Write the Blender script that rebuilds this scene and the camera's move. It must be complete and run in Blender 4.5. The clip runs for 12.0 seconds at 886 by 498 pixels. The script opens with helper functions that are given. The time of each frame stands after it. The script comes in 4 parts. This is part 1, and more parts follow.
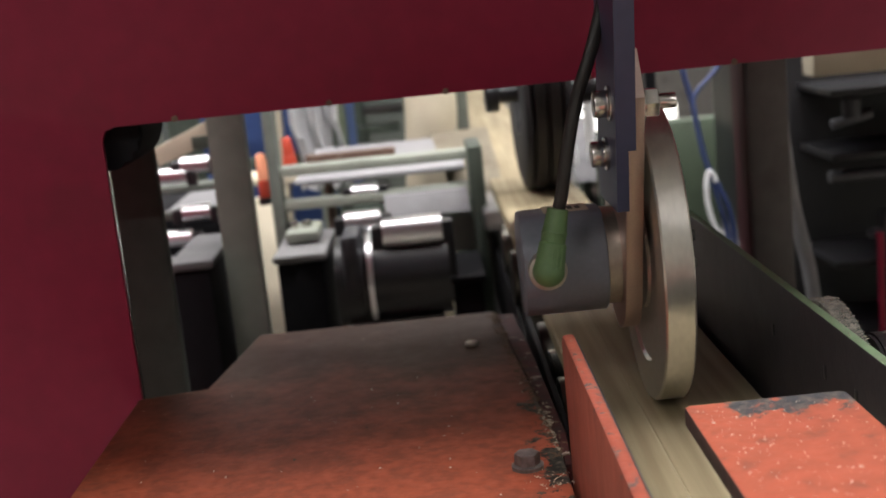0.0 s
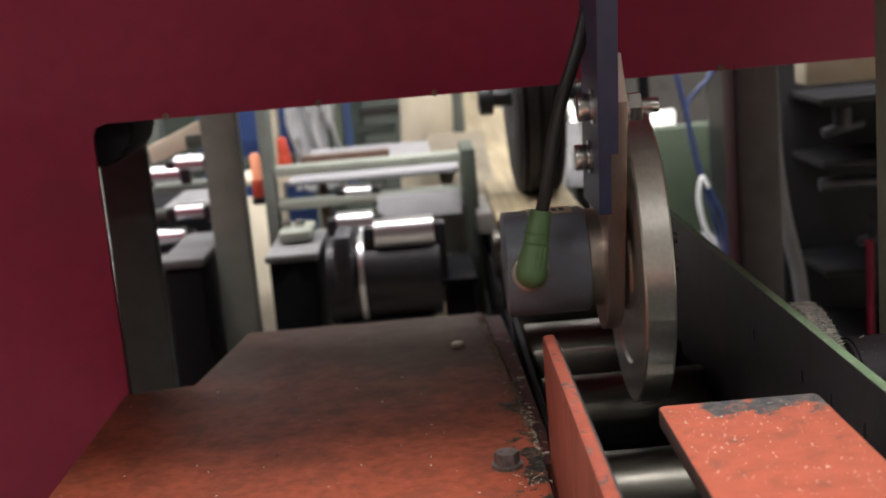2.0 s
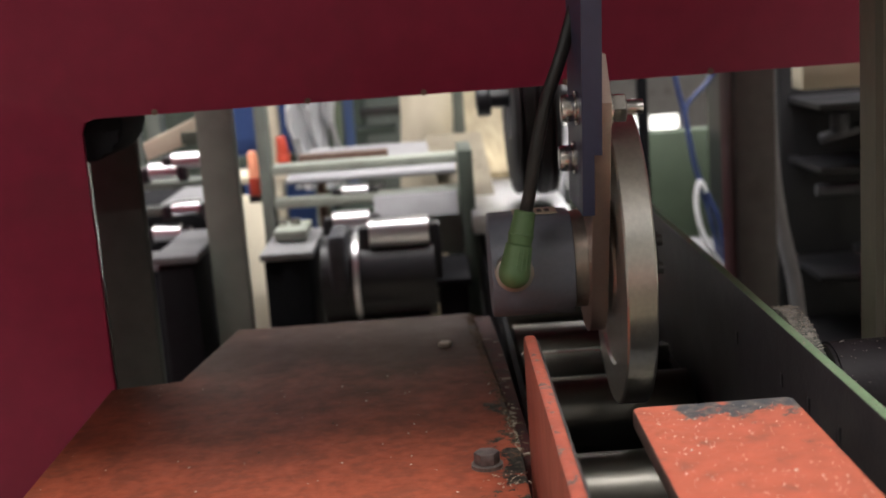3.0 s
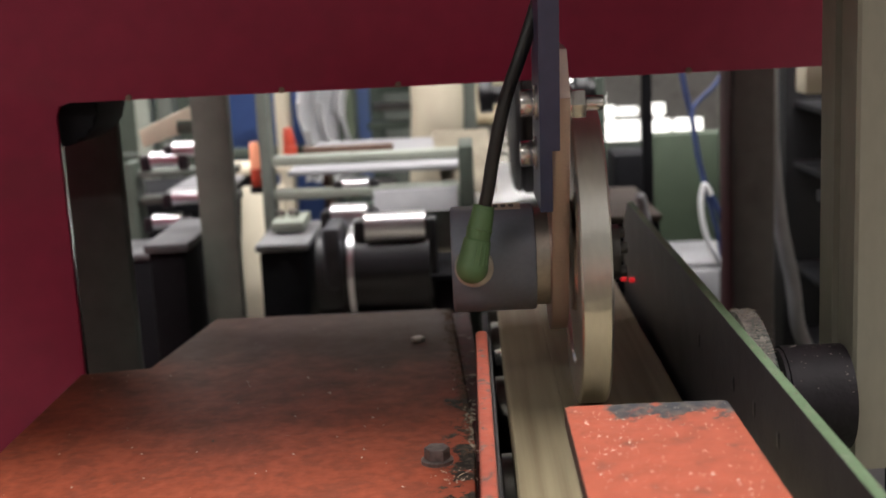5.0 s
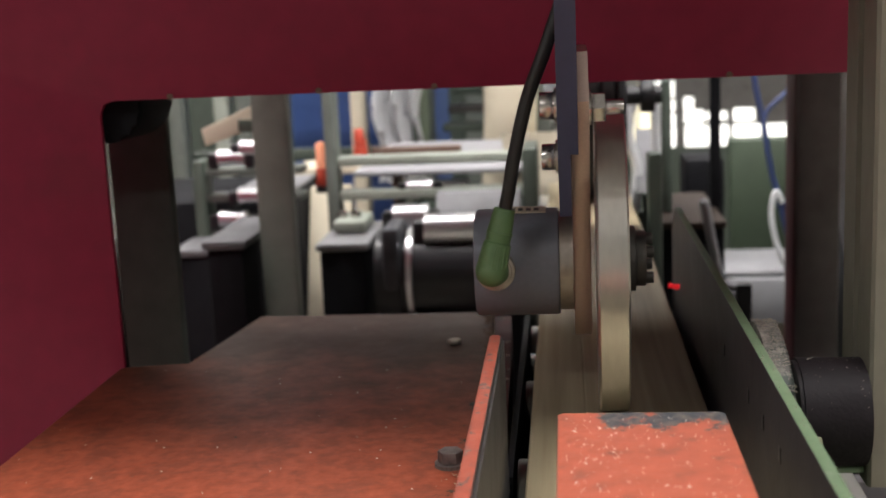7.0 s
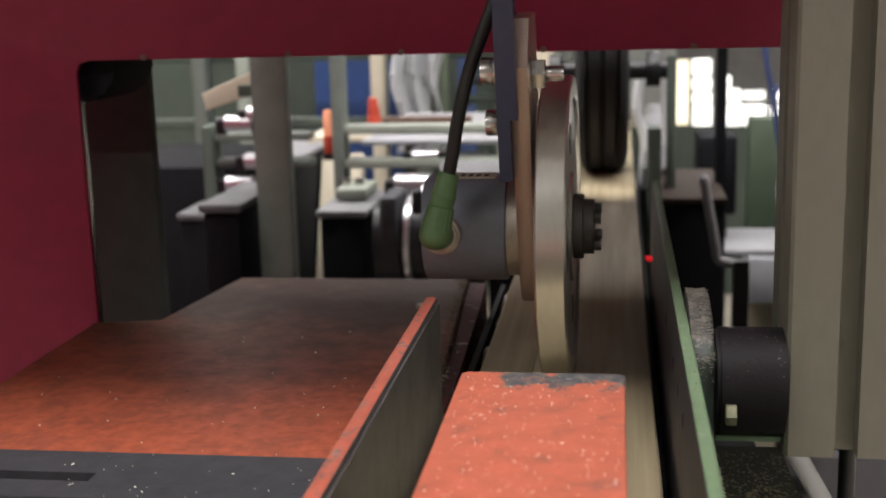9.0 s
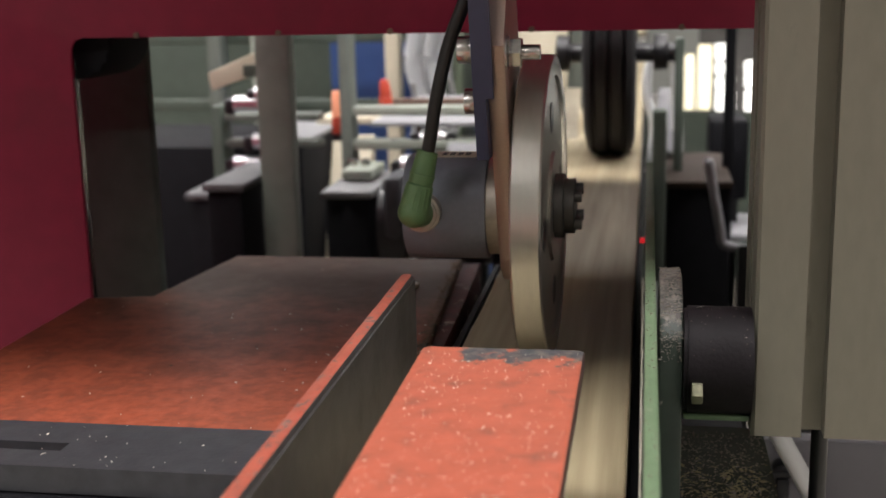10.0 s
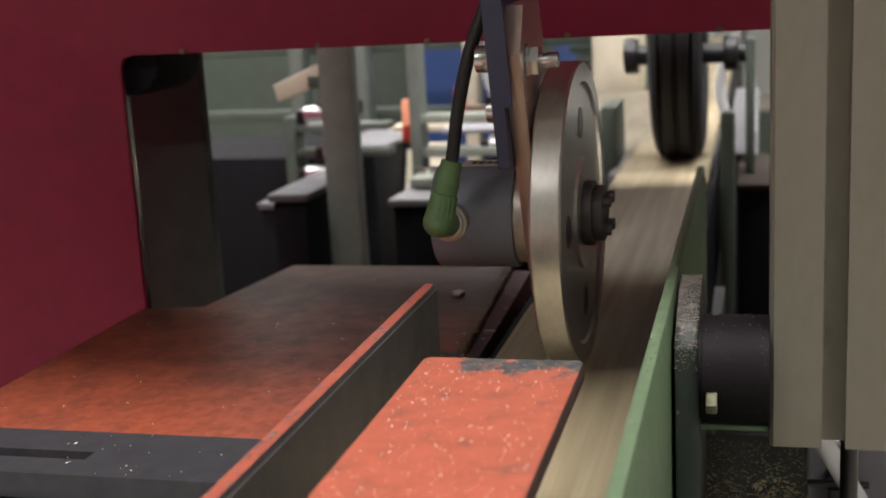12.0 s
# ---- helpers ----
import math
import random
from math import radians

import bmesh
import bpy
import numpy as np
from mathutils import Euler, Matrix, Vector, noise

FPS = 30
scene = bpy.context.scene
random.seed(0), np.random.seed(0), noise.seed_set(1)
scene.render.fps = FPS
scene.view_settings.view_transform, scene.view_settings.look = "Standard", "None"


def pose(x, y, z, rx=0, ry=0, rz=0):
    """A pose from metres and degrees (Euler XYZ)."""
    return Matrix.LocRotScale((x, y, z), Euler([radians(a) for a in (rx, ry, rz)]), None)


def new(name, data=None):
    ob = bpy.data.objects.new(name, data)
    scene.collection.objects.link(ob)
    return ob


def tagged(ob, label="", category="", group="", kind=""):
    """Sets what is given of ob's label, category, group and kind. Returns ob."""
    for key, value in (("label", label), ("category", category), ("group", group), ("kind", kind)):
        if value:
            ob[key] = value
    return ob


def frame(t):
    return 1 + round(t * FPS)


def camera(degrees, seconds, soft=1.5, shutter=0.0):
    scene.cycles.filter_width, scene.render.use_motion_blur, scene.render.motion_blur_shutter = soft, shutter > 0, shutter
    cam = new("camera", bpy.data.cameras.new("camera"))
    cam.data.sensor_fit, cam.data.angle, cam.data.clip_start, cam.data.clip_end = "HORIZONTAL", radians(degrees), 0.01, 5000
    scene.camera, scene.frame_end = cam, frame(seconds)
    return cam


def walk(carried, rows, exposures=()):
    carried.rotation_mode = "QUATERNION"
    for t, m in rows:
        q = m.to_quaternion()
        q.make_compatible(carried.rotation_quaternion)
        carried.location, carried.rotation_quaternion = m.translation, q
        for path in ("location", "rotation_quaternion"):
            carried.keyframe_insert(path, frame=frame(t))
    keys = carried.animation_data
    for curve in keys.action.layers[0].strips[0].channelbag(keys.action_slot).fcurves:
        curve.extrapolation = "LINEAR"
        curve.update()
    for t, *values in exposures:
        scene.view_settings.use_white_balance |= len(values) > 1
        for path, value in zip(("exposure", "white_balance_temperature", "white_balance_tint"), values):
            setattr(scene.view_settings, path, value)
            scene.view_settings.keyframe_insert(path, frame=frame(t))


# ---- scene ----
# ---------- camera ----------
cam = camera(40.0, 12.0, soft=1.6, shutter=0.5)
cam.data.dof.use_dof = True
cam.data.dof.focus_distance = 0.55
cam.data.dof.aperture_fstop = 13.0
ROWS = [
    (0, 0.0002, -0.0000, 1.0702, 78.57, 5.70, -1.18),
    (0.5, 0.0007, -0.0009, 1.0690, 78.68, 5.42, -1.19),
    (1, 0.0021, -0.0026, 1.0692, 78.62, 5.38, -1.21),
    (1.5, 0.0050, -0.0050, 1.0682, 78.76, 5.18, -1.12),
    (2, 0.0074, -0.0065, 1.0690, 78.74, 4.87, -1.09),
    (2.5, 0.0116, -0.0066, 1.0686, 78.79, 4.63, -1.01),
    (3, 0.0185, -0.0066, 1.0668, 78.85, 4.14, -0.69),
    (3.5, 0.0287, -0.0046, 1.0660, 78.73, 3.79, -0.20),
    (5.5, 0.0636, 0.0005, 1.0601, 78.93, 2.44, 1.52),
    (6, 0.0728, 0.0032, 1.0596, 79.06, 2.42, 2.57),
    (6.5, 0.0811, 0.0027, 1.0587, 79.24, 2.44, 3.81),
    (7, 0.0921, 0.0026, 1.0592, 79.17, 2.55, 5.55),
    (9, 0.1448, -0.0006, 1.0531, 78.07, 1.52, 7.99),
    (9.5, 0.1571, -0.0013, 1.0509, 77.74, 1.21, 8.44),
    (10, 0.1700, -0.0008, 1.0499, 77.37, 1.26, 9.36),
    (10.5, 0.1803, 0.0005, 1.0489, 77.20, 1.58, 10.36),
    (11, 0.1902, 0.0028, 1.0494, 77.16, 2.13, 11.57),
    (11.5, 0.2000, 0.0055, 1.0509, 77.24, 2.70, 12.91),
    (12, 0.2095, 0.0068, 1.0510, 77.76, 2.97, 13.99),
]
walk(cam, [(t, pose(x, y, z, rx, ry, rz)) for t, x, y, z, rx, ry, rz in ROWS])

# ---------- light ----------
world = bpy.data.worlds.new("hall_air")
scene.world = world
world.use_nodes = True
world.node_tree.nodes["Background"].inputs["Color"].default_value = (0.72, 0.8, 1.0, 1)
world.node_tree.nodes["Background"].inputs["Strength"].default_value = 0.08
scene.view_settings.exposure = 0.0
LAMP_POWER = 42.0


# ---------- materials ----------
def material(name, color, rough=0.5, metal=0.0, grain=0.0, grain_scale=300.0, stain=0.0, stain_color=(0.05, 0.045, 0.04), stain_scale=25.0,
             stain_at=0.55, bump=0.0, bump_scale=400.0, spread=0.0, stretch=(1, 1, 1), emit=0.0, gloss=0.5):
    m = bpy.data.materials.new(name)
    m.use_nodes = True
    nt = m.node_tree
    n, l = nt.nodes, nt.links
    b = n["Principled BSDF"]
    b.inputs["Roughness"].default_value = rough
    b.inputs["Metallic"].default_value = metal
    b.inputs["Specular IOR Level"].default_value = gloss
    co = n.new("ShaderNodeTexCoord")
    mp = n.new("ShaderNodeMapping")
    mp.inputs["Scale"].default_value = stretch
    l.new(co.outputs["Object"], mp.inputs["Vector"])
    base = n.new("ShaderNodeRGB")
    base.outputs[0].default_value = (*color, 1)
    out = base.outputs[0]
    if grain > 0:
        t = n.new("ShaderNodeTexNoise")
        t.inputs["Scale"].default_value = grain_scale
        t.inputs["Detail"].default_value = 4
        l.new(mp.outputs[0], t.inputs["Vector"])
        r = n.new("ShaderNodeMapRange")
        r.inputs["From Min"].default_value, r.inputs["From Max"].default_value = 0.25, 0.75
        r.inputs["To Min"].default_value, r.inputs["To Max"].default_value = 1 - grain, 1 + grain
        l.new(t.outputs["Fac"], r.inputs["Value"])
        x = n.new("ShaderNodeMix")
        x.data_type, x.blend_type = "RGBA", "MULTIPLY"
        x.inputs[0].default_value = 1
        l.new(out, x.inputs[6])
        l.new(r.outputs[0], x.inputs[7])
        out = x.outputs[2]
    if stain > 0:
        t = n.new("ShaderNodeTexNoise")
        t.inputs["Scale"].default_value = stain_scale
        t.inputs["Detail"].default_value = 7
        t.inputs["Roughness"].default_value = 0.65
        l.new(mp.outputs[0], t.inputs["Vector"])
        r = n.new("ShaderNodeMapRange")
        r.inputs["From Min"].default_value, r.inputs["From Max"].default_value = stain_at, stain_at + 0.12
        r.inputs["To Max"].default_value = stain
        l.new(t.outputs["Fac"], r.inputs["Value"])
        x = n.new("ShaderNodeMix")
        x.data_type = "RGBA"
        l.new(r.outputs[0], x.inputs[0])
        l.new(out, x.inputs[6])
        x.inputs[7].default_value = (*stain_color, 1)
        out = x.outputs[2]
        rr = n.new("ShaderNodeMapRange")
        rr.inputs["To Min"].default_value, rr.inputs["To Max"].default_value = rough * 0.85, min(1, rough * 1.35)
        l.new(t.outputs["Fac"], rr.inputs["Value"])
        l.new(rr.outputs[0], b.inputs["Roughness"])
    if spread > 0:
        i = n.new("ShaderNodeObjectInfo")
        r = n.new("ShaderNodeMapRange")
        r.inputs["To Min"].default_value, r.inputs["To Max"].default_value = 1 - spread, 1 + spread
        l.new(i.outputs["Random"], r.inputs["Value"])
        x = n.new("ShaderNodeMix")
        x.data_type, x.blend_type = "RGBA", "MULTIPLY"
        x.inputs[0].default_value = 1
        l.new(out, x.inputs[6])
        l.new(r.outputs[0], x.inputs[7])
        out = x.outputs[2]
    l.new(out, b.inputs["Base Color"])
    if bump > 0:
        t = n.new("ShaderNodeTexNoise")
        t.inputs["Scale"].default_value = bump_scale
        t.inputs["Detail"].default_value = 5
        l.new(mp.outputs[0], t.inputs["Vector"])
        u = n.new("ShaderNodeBump")
        u.inputs["Strength"].default_value = bump
        u.inputs["Distance"].default_value = 0.0008
        l.new(t.outputs["Fac"], u.inputs["Height"])
        l.new(u.outputs[0], b.inputs["Normal"])
    if emit > 0:
        b.inputs["Emission Color"].default_value = (*color, 1)
        b.inputs["Emission Strength"].default_value = emit
    return m


def worn(m, axis, lo, hi, side=None, amount=0.36, scale=95, cut_at=0.66, dark=(0.045, 0.05, 0.06), pale=(0.26, 0.225, 0.175)):
    """Paint worn off to bare metal in a ragged band between lo and hi along an axis of the thing."""
    nt = m.node_tree
    n, l = nt.nodes, nt.links
    b = n["Principled BSDF"]
    old = b.inputs["Base Color"].links[0].from_socket
    co = n.new("ShaderNodeTexCoord")
    sep = n.new("ShaderNodeSeparateXYZ")
    l.new(co.outputs["Object"], sep.inputs[0])
    band = n.new("ShaderNodeMapRange")
    band.inputs["From Min"].default_value, band.inputs["From Max"].default_value = lo, hi
    l.new(sep.outputs[axis], band.inputs["Value"])
    mask = band.outputs[0]
    if side:
        sd = n.new("ShaderNodeMapRange")
        sd.inputs["From Min"].default_value, sd.inputs["From Max"].default_value = side
        l.new(sep.outputs["X"], sd.inputs["Value"])
        mul = n.new("ShaderNodeMath")
        mul.operation = "MULTIPLY"
        l.new(mask, mul.inputs[0])
        l.new(sd.outputs[0], mul.inputs[1])
        mask = mul.outputs[0]
    t = n.new("ShaderNodeTexNoise")
    t.inputs["Scale"].default_value, t.inputs["Detail"].default_value, t.inputs["Roughness"].default_value = scale, 8, 0.7
    l.new(co.outputs["Object"], t.inputs["Vector"])
    add = n.new("ShaderNodeMath")
    add.operation = "MULTIPLY_ADD"
    l.new(mask, add.inputs[0])
    add.inputs[1].default_value = amount
    l.new(t.outputs["Fac"], add.inputs[2])
    cut = n.new("ShaderNodeMapRange")
    cut.inputs["From Min"].default_value, cut.inputs["From Max"].default_value = cut_at, cut_at + 0.03
    l.new(add.outputs[0], cut.inputs["Value"])
    t2 = n.new("ShaderNodeTexNoise")
    t2.inputs["Scale"].default_value, t2.inputs["Detail"].default_value, t2.inputs["Roughness"].default_value = 190, 7, 0.7
    l.new(co.outputs["Object"], t2.inputs["Vector"])
    bare = n.new("ShaderNodeValToRGB")
    bare.color_ramp.elements[0].position, bare.color_ramp.elements[0].color = 0.45, (*dark, 1)
    bare.color_ramp.elements[1].position, bare.color_ramp.elements[1].color = 0.74, (*pale, 1)
    l.new(t2.outputs["Fac"], bare.inputs[0])
    x = n.new("ShaderNodeMix")
    x.data_type = "RGBA"
    l.new(cut.outputs[0], x.inputs[0])
    l.new(old, x.inputs[6])
    l.new(bare.outputs[0], x.inputs[7])
    l.new(x.outputs[2], b.inputs["Base Color"])
    return m


RED = (0.50, 0.090, 0.050)
M_MAROON = material("maroon_paint", (0.215, 0.009, 0.036), 0.45, gloss=0.3, grain=0.08, grain_scale=60, stain=0.25, stain_color=(0.12, 0.02, 0.03), stain_scale=9, bump=0.15, bump_scale=900)
M_RED = material("red_paint", RED, 0.42, grain=0.14, grain_scale=120, stain=0.9, stain_color=(0.13, 0.115, 0.11), stain_scale=85, stain_at=0.61, bump=0.35, bump_scale=220)
M_TABLE = material("red_table_paint", (0.345, 0.083, 0.043), 0.5, gloss=0.14, grain=0.25, grain_scale=140, stain=0.45, stain_color=(0.175, 0.062, 0.042), stain_scale=60, stain_at=0.48, bump=0.45, bump_scale=200)
M_RAILFACE = material("oily_dark_steel", (0.044, 0.038, 0.042), 0.45, 0.4, grain=0.2, grain_scale=60, stain=0.5, stain_color=(0.09, 0.08, 0.075), stain_scale=22, bump=0.2)
M_ROLLER = material("worn_roller_steel", (0.105, 0.10, 0.086), 0.30, 1.0, grain=0.2, grain_scale=90, stain=0.5, stain_color=(0.10, 0.09, 0.08), stain_scale=60, stretch=(0.2, 1, 1))
M_LIDDARK = material("dull_grey_lid", (0.19, 0.19, 0.195), 0.6, grain=0.15, grain_scale=40)
M_MATT = material("matt_black", (0.0065, 0.0065, 0.008), 0.7, grain=0.2, grain_scale=60, gloss=0.12)
M_COLUMN = material("grey_green_paint", (0.115, 0.13, 0.112), 0.5, grain=0.1, grain_scale=50, stain=0.4, stain_color=(0.06, 0.065, 0.06), stain_scale=14)
M_LID = material("dusty_grey_lid", (0.25, 0.25, 0.26), 0.55, grain=0.12, grain_scale=40)
M_STEEL = material("bright_steel", (0.55, 0.53, 0.50), 0.27, 1.0, grain=0.10, grain_scale=500, bump=0.05, stretch=(6, 1, 1))
M_WHEEL = material("turned_steel", (0.72, 0.70, 0.64), 0.28, 0.92, grain=0.08, grain_scale=350, stain=0.15, stain_color=(0.42, 0.39, 0.33), stain_scale=40, bump=0.06)
M_DARKSTEEL = material("dark_bare_steel", (0.13, 0.125, 0.12), 0.45, 0.7, grain=0.15, grain_scale=80, stain=0.5, stain_color=(0.06, 0.05, 0.045), stain_scale=18, bump=0.2)
M_ARM = material("milled_arm_steel", (0.57, 0.44, 0.385), 0.40, 0.9, grain=0.10, grain_scale=600, stretch=(1, 1, 8))
M_NAVY = material("navy_paint", (0.036, 0.042, 0.085), 0.45, grain=0.10, grain_scale=150, bump=0.1)
M_GREY = material("grey_encoder_paint", (0.190, 0.205, 0.245), 0.42, 0.1, grain=0.06, grain_scale=400, stain=0.4, stain_color=(0.2, 0.19, 0.19), stain_scale=130, stain_at=0.68, bump=0.05)
M_FLANGE = material("flange_metal", (0.52, 0.48, 0.42), 0.38, 0.9, grain=0.1)
M_GREENPLUG = material("green_plastic", (0.105, 0.185, 0.075), 0.5, grain=0.08, bump=0.1)
M_CABLE = material("black_cable", (0.018, 0.017, 0.016), 0.5, grain=0.1)
M_BLACK = material("black_paint", (0.010, 0.010, 0.012), 0.38, grain=0.2, grain_scale=60)
M_RUBBER = material("black_rubber", (0.016, 0.015, 0.017), 0.6, grain=0.2, grain_scale=80, bump=0.2)
M_GREEN = material("machine_green_paint", (0.115, 0.172, 0.096), 0.5, grain=0.12, grain_scale=140, stain=0.7, stain_color=(0.26, 0.27, 0.22), stain_scale=60, stain_at=0.6, bump=0.25)
M_DKGREEN = material("dark_green_paint", (0.055, 0.072, 0.056), 0.5, grain=0.10, grain_scale=50, stain=0.35, stain_color=(0.05, 0.06, 0.05), stain_scale=12, bump=0.1)
M_PALEGREEN = material("pale_green_paint", (0.29, 0.32, 0.27), 0.45, grain=0.10, grain_scale=50, stain=0.4, stain_color=(0.2, 0.22, 0.18), stain_scale=20)
M_ALU = material("anodised_aluminium", (0.200, 0.184, 0.143), 0.5, 0.5, grain=0.06, grain_scale=200, stain=0.5, stain_color=(0.085, 0.07, 0.055), stain_scale=55, stain_at=0.62, stretch=(1, 1, 0.4))
worn(M_ALU, "X", -9.0, -8.0, amount=0.0, scale=150, cut_at=0.715, dark=(0.035, 0.028, 0.022), pale=(0.09, 0.075, 0.06))
M_CREAM = material("cream_sheet", (0.55, 0.50, 0.38), 0.6, grain=0.10, grain_scale=12, stain=0.3, stain_color=(0.4, 0.34, 0.24), stain_scale=9)
M_WHITE = material("white_sheet_metal", (0.72, 0.73, 0.74), 0.35, grain=0.06, grain_scale=30)
M_CHROME = material("polished_chrome", (0.72, 0.72, 0.74), 0.30, 1.0, grain=0.04)
M_BRIGHTBED = material("polished_bed_steel", (0.60, 0.60, 0.60), 0.3, 1.0, grain=0.1, grain_scale=60, stain=0.3, stain_color=(0.35, 0.33, 0.3), stain_scale=18)
M_BLUE = material("blue_paint", (0.035, 0.075, 0.22), 0.5, grain=0.1, grain_scale=20)
M_BLUEHOSE = material("blue_hose", (0.036, 0.055, 0.15), 0.45, grain=0.05)
M_LABEL = material("cream_label", (0.55, 0.48, 0.36), 0.5, grain=0.08)
M_INK = material("label_ink", (0.05, 0.045, 0.04), 0.6)
M_LED = material("red_led", (1.0, 0.02, 0.03), 0.4, emit=0.4)
M_CONCRETE = material("pale_concrete", (0.48, 0.44, 0.37), 0.8, grain=0.12, grain_scale=8, stain=0.4, stain_color=(0.3, 0.27, 0.23), stain_scale=1.5, bump=0.2, bump_scale=60)
M_WALL = material("hall_wall_paint", (0.42, 0.43, 0.40), 0.8, grain=0.08, grain_scale=3, stain=0.2, stain_scale=0.8)
M_CEIL = material("hall_ceiling", (0.5, 0.5, 0.5), 0.9, grain=0.08, grain_scale=2)
M_TUBE = material("lamp_diffuser", (1.0, 0.97, 0.92), 0.5, emit=8.0)
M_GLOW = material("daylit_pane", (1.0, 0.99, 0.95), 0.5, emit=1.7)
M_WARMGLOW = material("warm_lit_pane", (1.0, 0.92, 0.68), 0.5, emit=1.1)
M_SAWDUST = material("pale_sawdust", (0.80, 0.74, 0.65), 0.9, spread=0.2)
M_DUST = material("grey_wood_dust", (0.33, 0.29, 0.25), 0.95, spread=0.2, gloss=0.1)
M_PIVOT = material("dusty_dark_casting", (0.009, 0.007, 0.008), 0.55, gloss=0.15, grain=0.3, grain_scale=120, stain=0.3, stain_color=(0.045, 0.04, 0.04), stain_scale=190, stain_at=0.63, bump=0.3)
M_TANCHIP = material("tan_wood_chip", (0.40, 0.35, 0.22), 0.9, spread=0.25, gloss=0.1)
M_CRUMBGREY = material("dull_dust_speck", (0.17, 0.15, 0.135), 0.95, spread=0.2, gloss=0.1)
M_VIOLETGREY = material("violet_grey_sheet", (0.19, 0.18, 0.20), 0.5, grain=0.08, grain_scale=40, stain=0.3, stain_color=(0.18, 0.17, 0.185), stain_scale=20)
M_SCREW = material("zinc_screw", (0.62, 0.60, 0.58), 0.27, 1.0, grain=0.1)
M_RUST = material("rusty_bolt", (0.16, 0.10, 0.075), 0.6, 0.5, grain=0.3, grain_scale=300, stain=0.6, stain_color=(0.30, 0.24, 0.19), stain_scale=150, bump=0.4)


SHOE_RED = (0.415, 0.108, 0.064)
M_CHIPPED = worn(material("chipped_red_paint", SHOE_RED, 0.45, gloss=0.35, grain=0.16, grain_scale=110, stain=0.8, stain_color=(0.20, 0.085, 0.065), stain_scale=60, stain_at=0.56, bump=0.5, bump_scale=260),
                 "Y", -0.030, -0.008, side=(0.008, 0.020), amount=0.25, scale=70)
M_CHIPPED = worn(M_CHIPPED, "Y", -9.0, -8.0, amount=0.0, scale=330, cut_at=0.70, dark=(0.55, 0.45, 0.38), pale=(0.75, 0.68, 0.60))
M_FENCE = worn(material("worn_fence_paint", (0.35, 0.088, 0.056), 0.45, gloss=0.35, grain=0.16, grain_scale=110, stain=0.35, stain_color=(0.22, 0.07, 0.05), stain_scale=38, stain_at=0.52, bump=0.5, bump_scale=260, stretch=(1, 1, 0.35)),
               "Z", 0.100, 0.109, amount=0.11, scale=210, cut_at=0.665, dark=(0.085, 0.075, 0.075), pale=(0.30, 0.22, 0.18))
M_LIP = worn(material("dark_red_lip_paint", (0.060, 0.014, 0.013), 0.6, gloss=0.15, grain=0.25, grain_scale=120, stain=0.7, stain_color=(0.04, 0.03, 0.028), stain_scale=70, stain_at=0.5, bump=0.4, bump_scale=200), "Y", -9.0, -8.0, amount=0.0, scale=75, cut_at=0.60, dark=(0.30, 0.25, 0.20), pale=(0.62, 0.56, 0.47))
M_CHEEK = worn(material("dusty_dark_green", (0.030, 0.040, 0.031), 0.55, grain=0.15, grain_scale=90), "Z", 0.085, 0.112, amount=0.24, scale=140, cut_at=0.64, dark=(0.10, 0.092, 0.082), pale=(0.32, 0.29, 0.25))
M_POST = material("brown_grey_post_paint", (0.115, 0.105, 0.105), 0.45, 0.2, grain=0.15, grain_scale=60, stain=0.4, stain_color=(0.06, 0.05, 0.05), stain_scale=14)
M_OLDNUT = material("dull_nut", (0.20, 0.195, 0.13), 0.5, 0.6, grain=0.2)
M_BOLT = material("greasy_bolt", (0.20, 0.175, 0.165), 0.45, 0.6, grain=0.3, grain_scale=250, stain=0.6, stain_color=(0.10, 0.07, 0.06), stain_scale=120, bump=0.3)
M_TAN = material("tan_sheet", (0.34, 0.30, 0.225), 0.6, grain=0.15, grain_scale=14, stain=0.5, stain_color=(0.16, 0.14, 0.11), stain_scale=10)
M_CORNER = material("black_green_paint", (0.070, 0.081, 0.070), 0.6, gloss=0.2, grain=0.15, grain_scale=50, stain=0.4, stain_color=(0.055, 0.06, 0.05), stain_scale=20)
M_DUSTGREEN = material("dusty_green_paint", (0.17, 0.21, 0.145), 0.6, grain=0.12, grain_scale=30, stain=0.5, stain_color=(0.10, 0.12, 0.09), stain_scale=12)
M_SIGNALRED = material("signal_red_plastic", (0.42, 0.050, 0.025), 0.5, grain=0.08)
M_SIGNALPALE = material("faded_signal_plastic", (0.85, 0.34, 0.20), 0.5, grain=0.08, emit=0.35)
M_REARCOLUMN = material("dull_grey_green_paint", (0.19, 0.205, 0.175), 0.55, grain=0.12, grain_scale=40, stain=0.4, stain_color=(0.12, 0.13, 0.11), stain_scale=16)
M_GREENDARK = material("mid_green_paint", (0.048, 0.070, 0.042), 0.55, grain=0.12, grain_scale=30, stain=0.4, stain_color=(0.05, 0.06, 0.045), stain_scale=10)
M_BROWNRIM = material("dull_brown_paint", (0.035, 0.024, 0.018), 0.7, grain=0.2, grain_scale=60, gloss=0.2)
M_HOLE = material("dull_hole_metal", (0.21, 0.207, 0.20), 0.34, 1.0, grain=0.1)
# Darker grey for the lids of the two left drive boxes.
M_DULLLID = material("dark_grey_lid", (0.10, 0.10, 0.104), 0.6, grain=0.2, grain_scale=40, gloss=0.3)
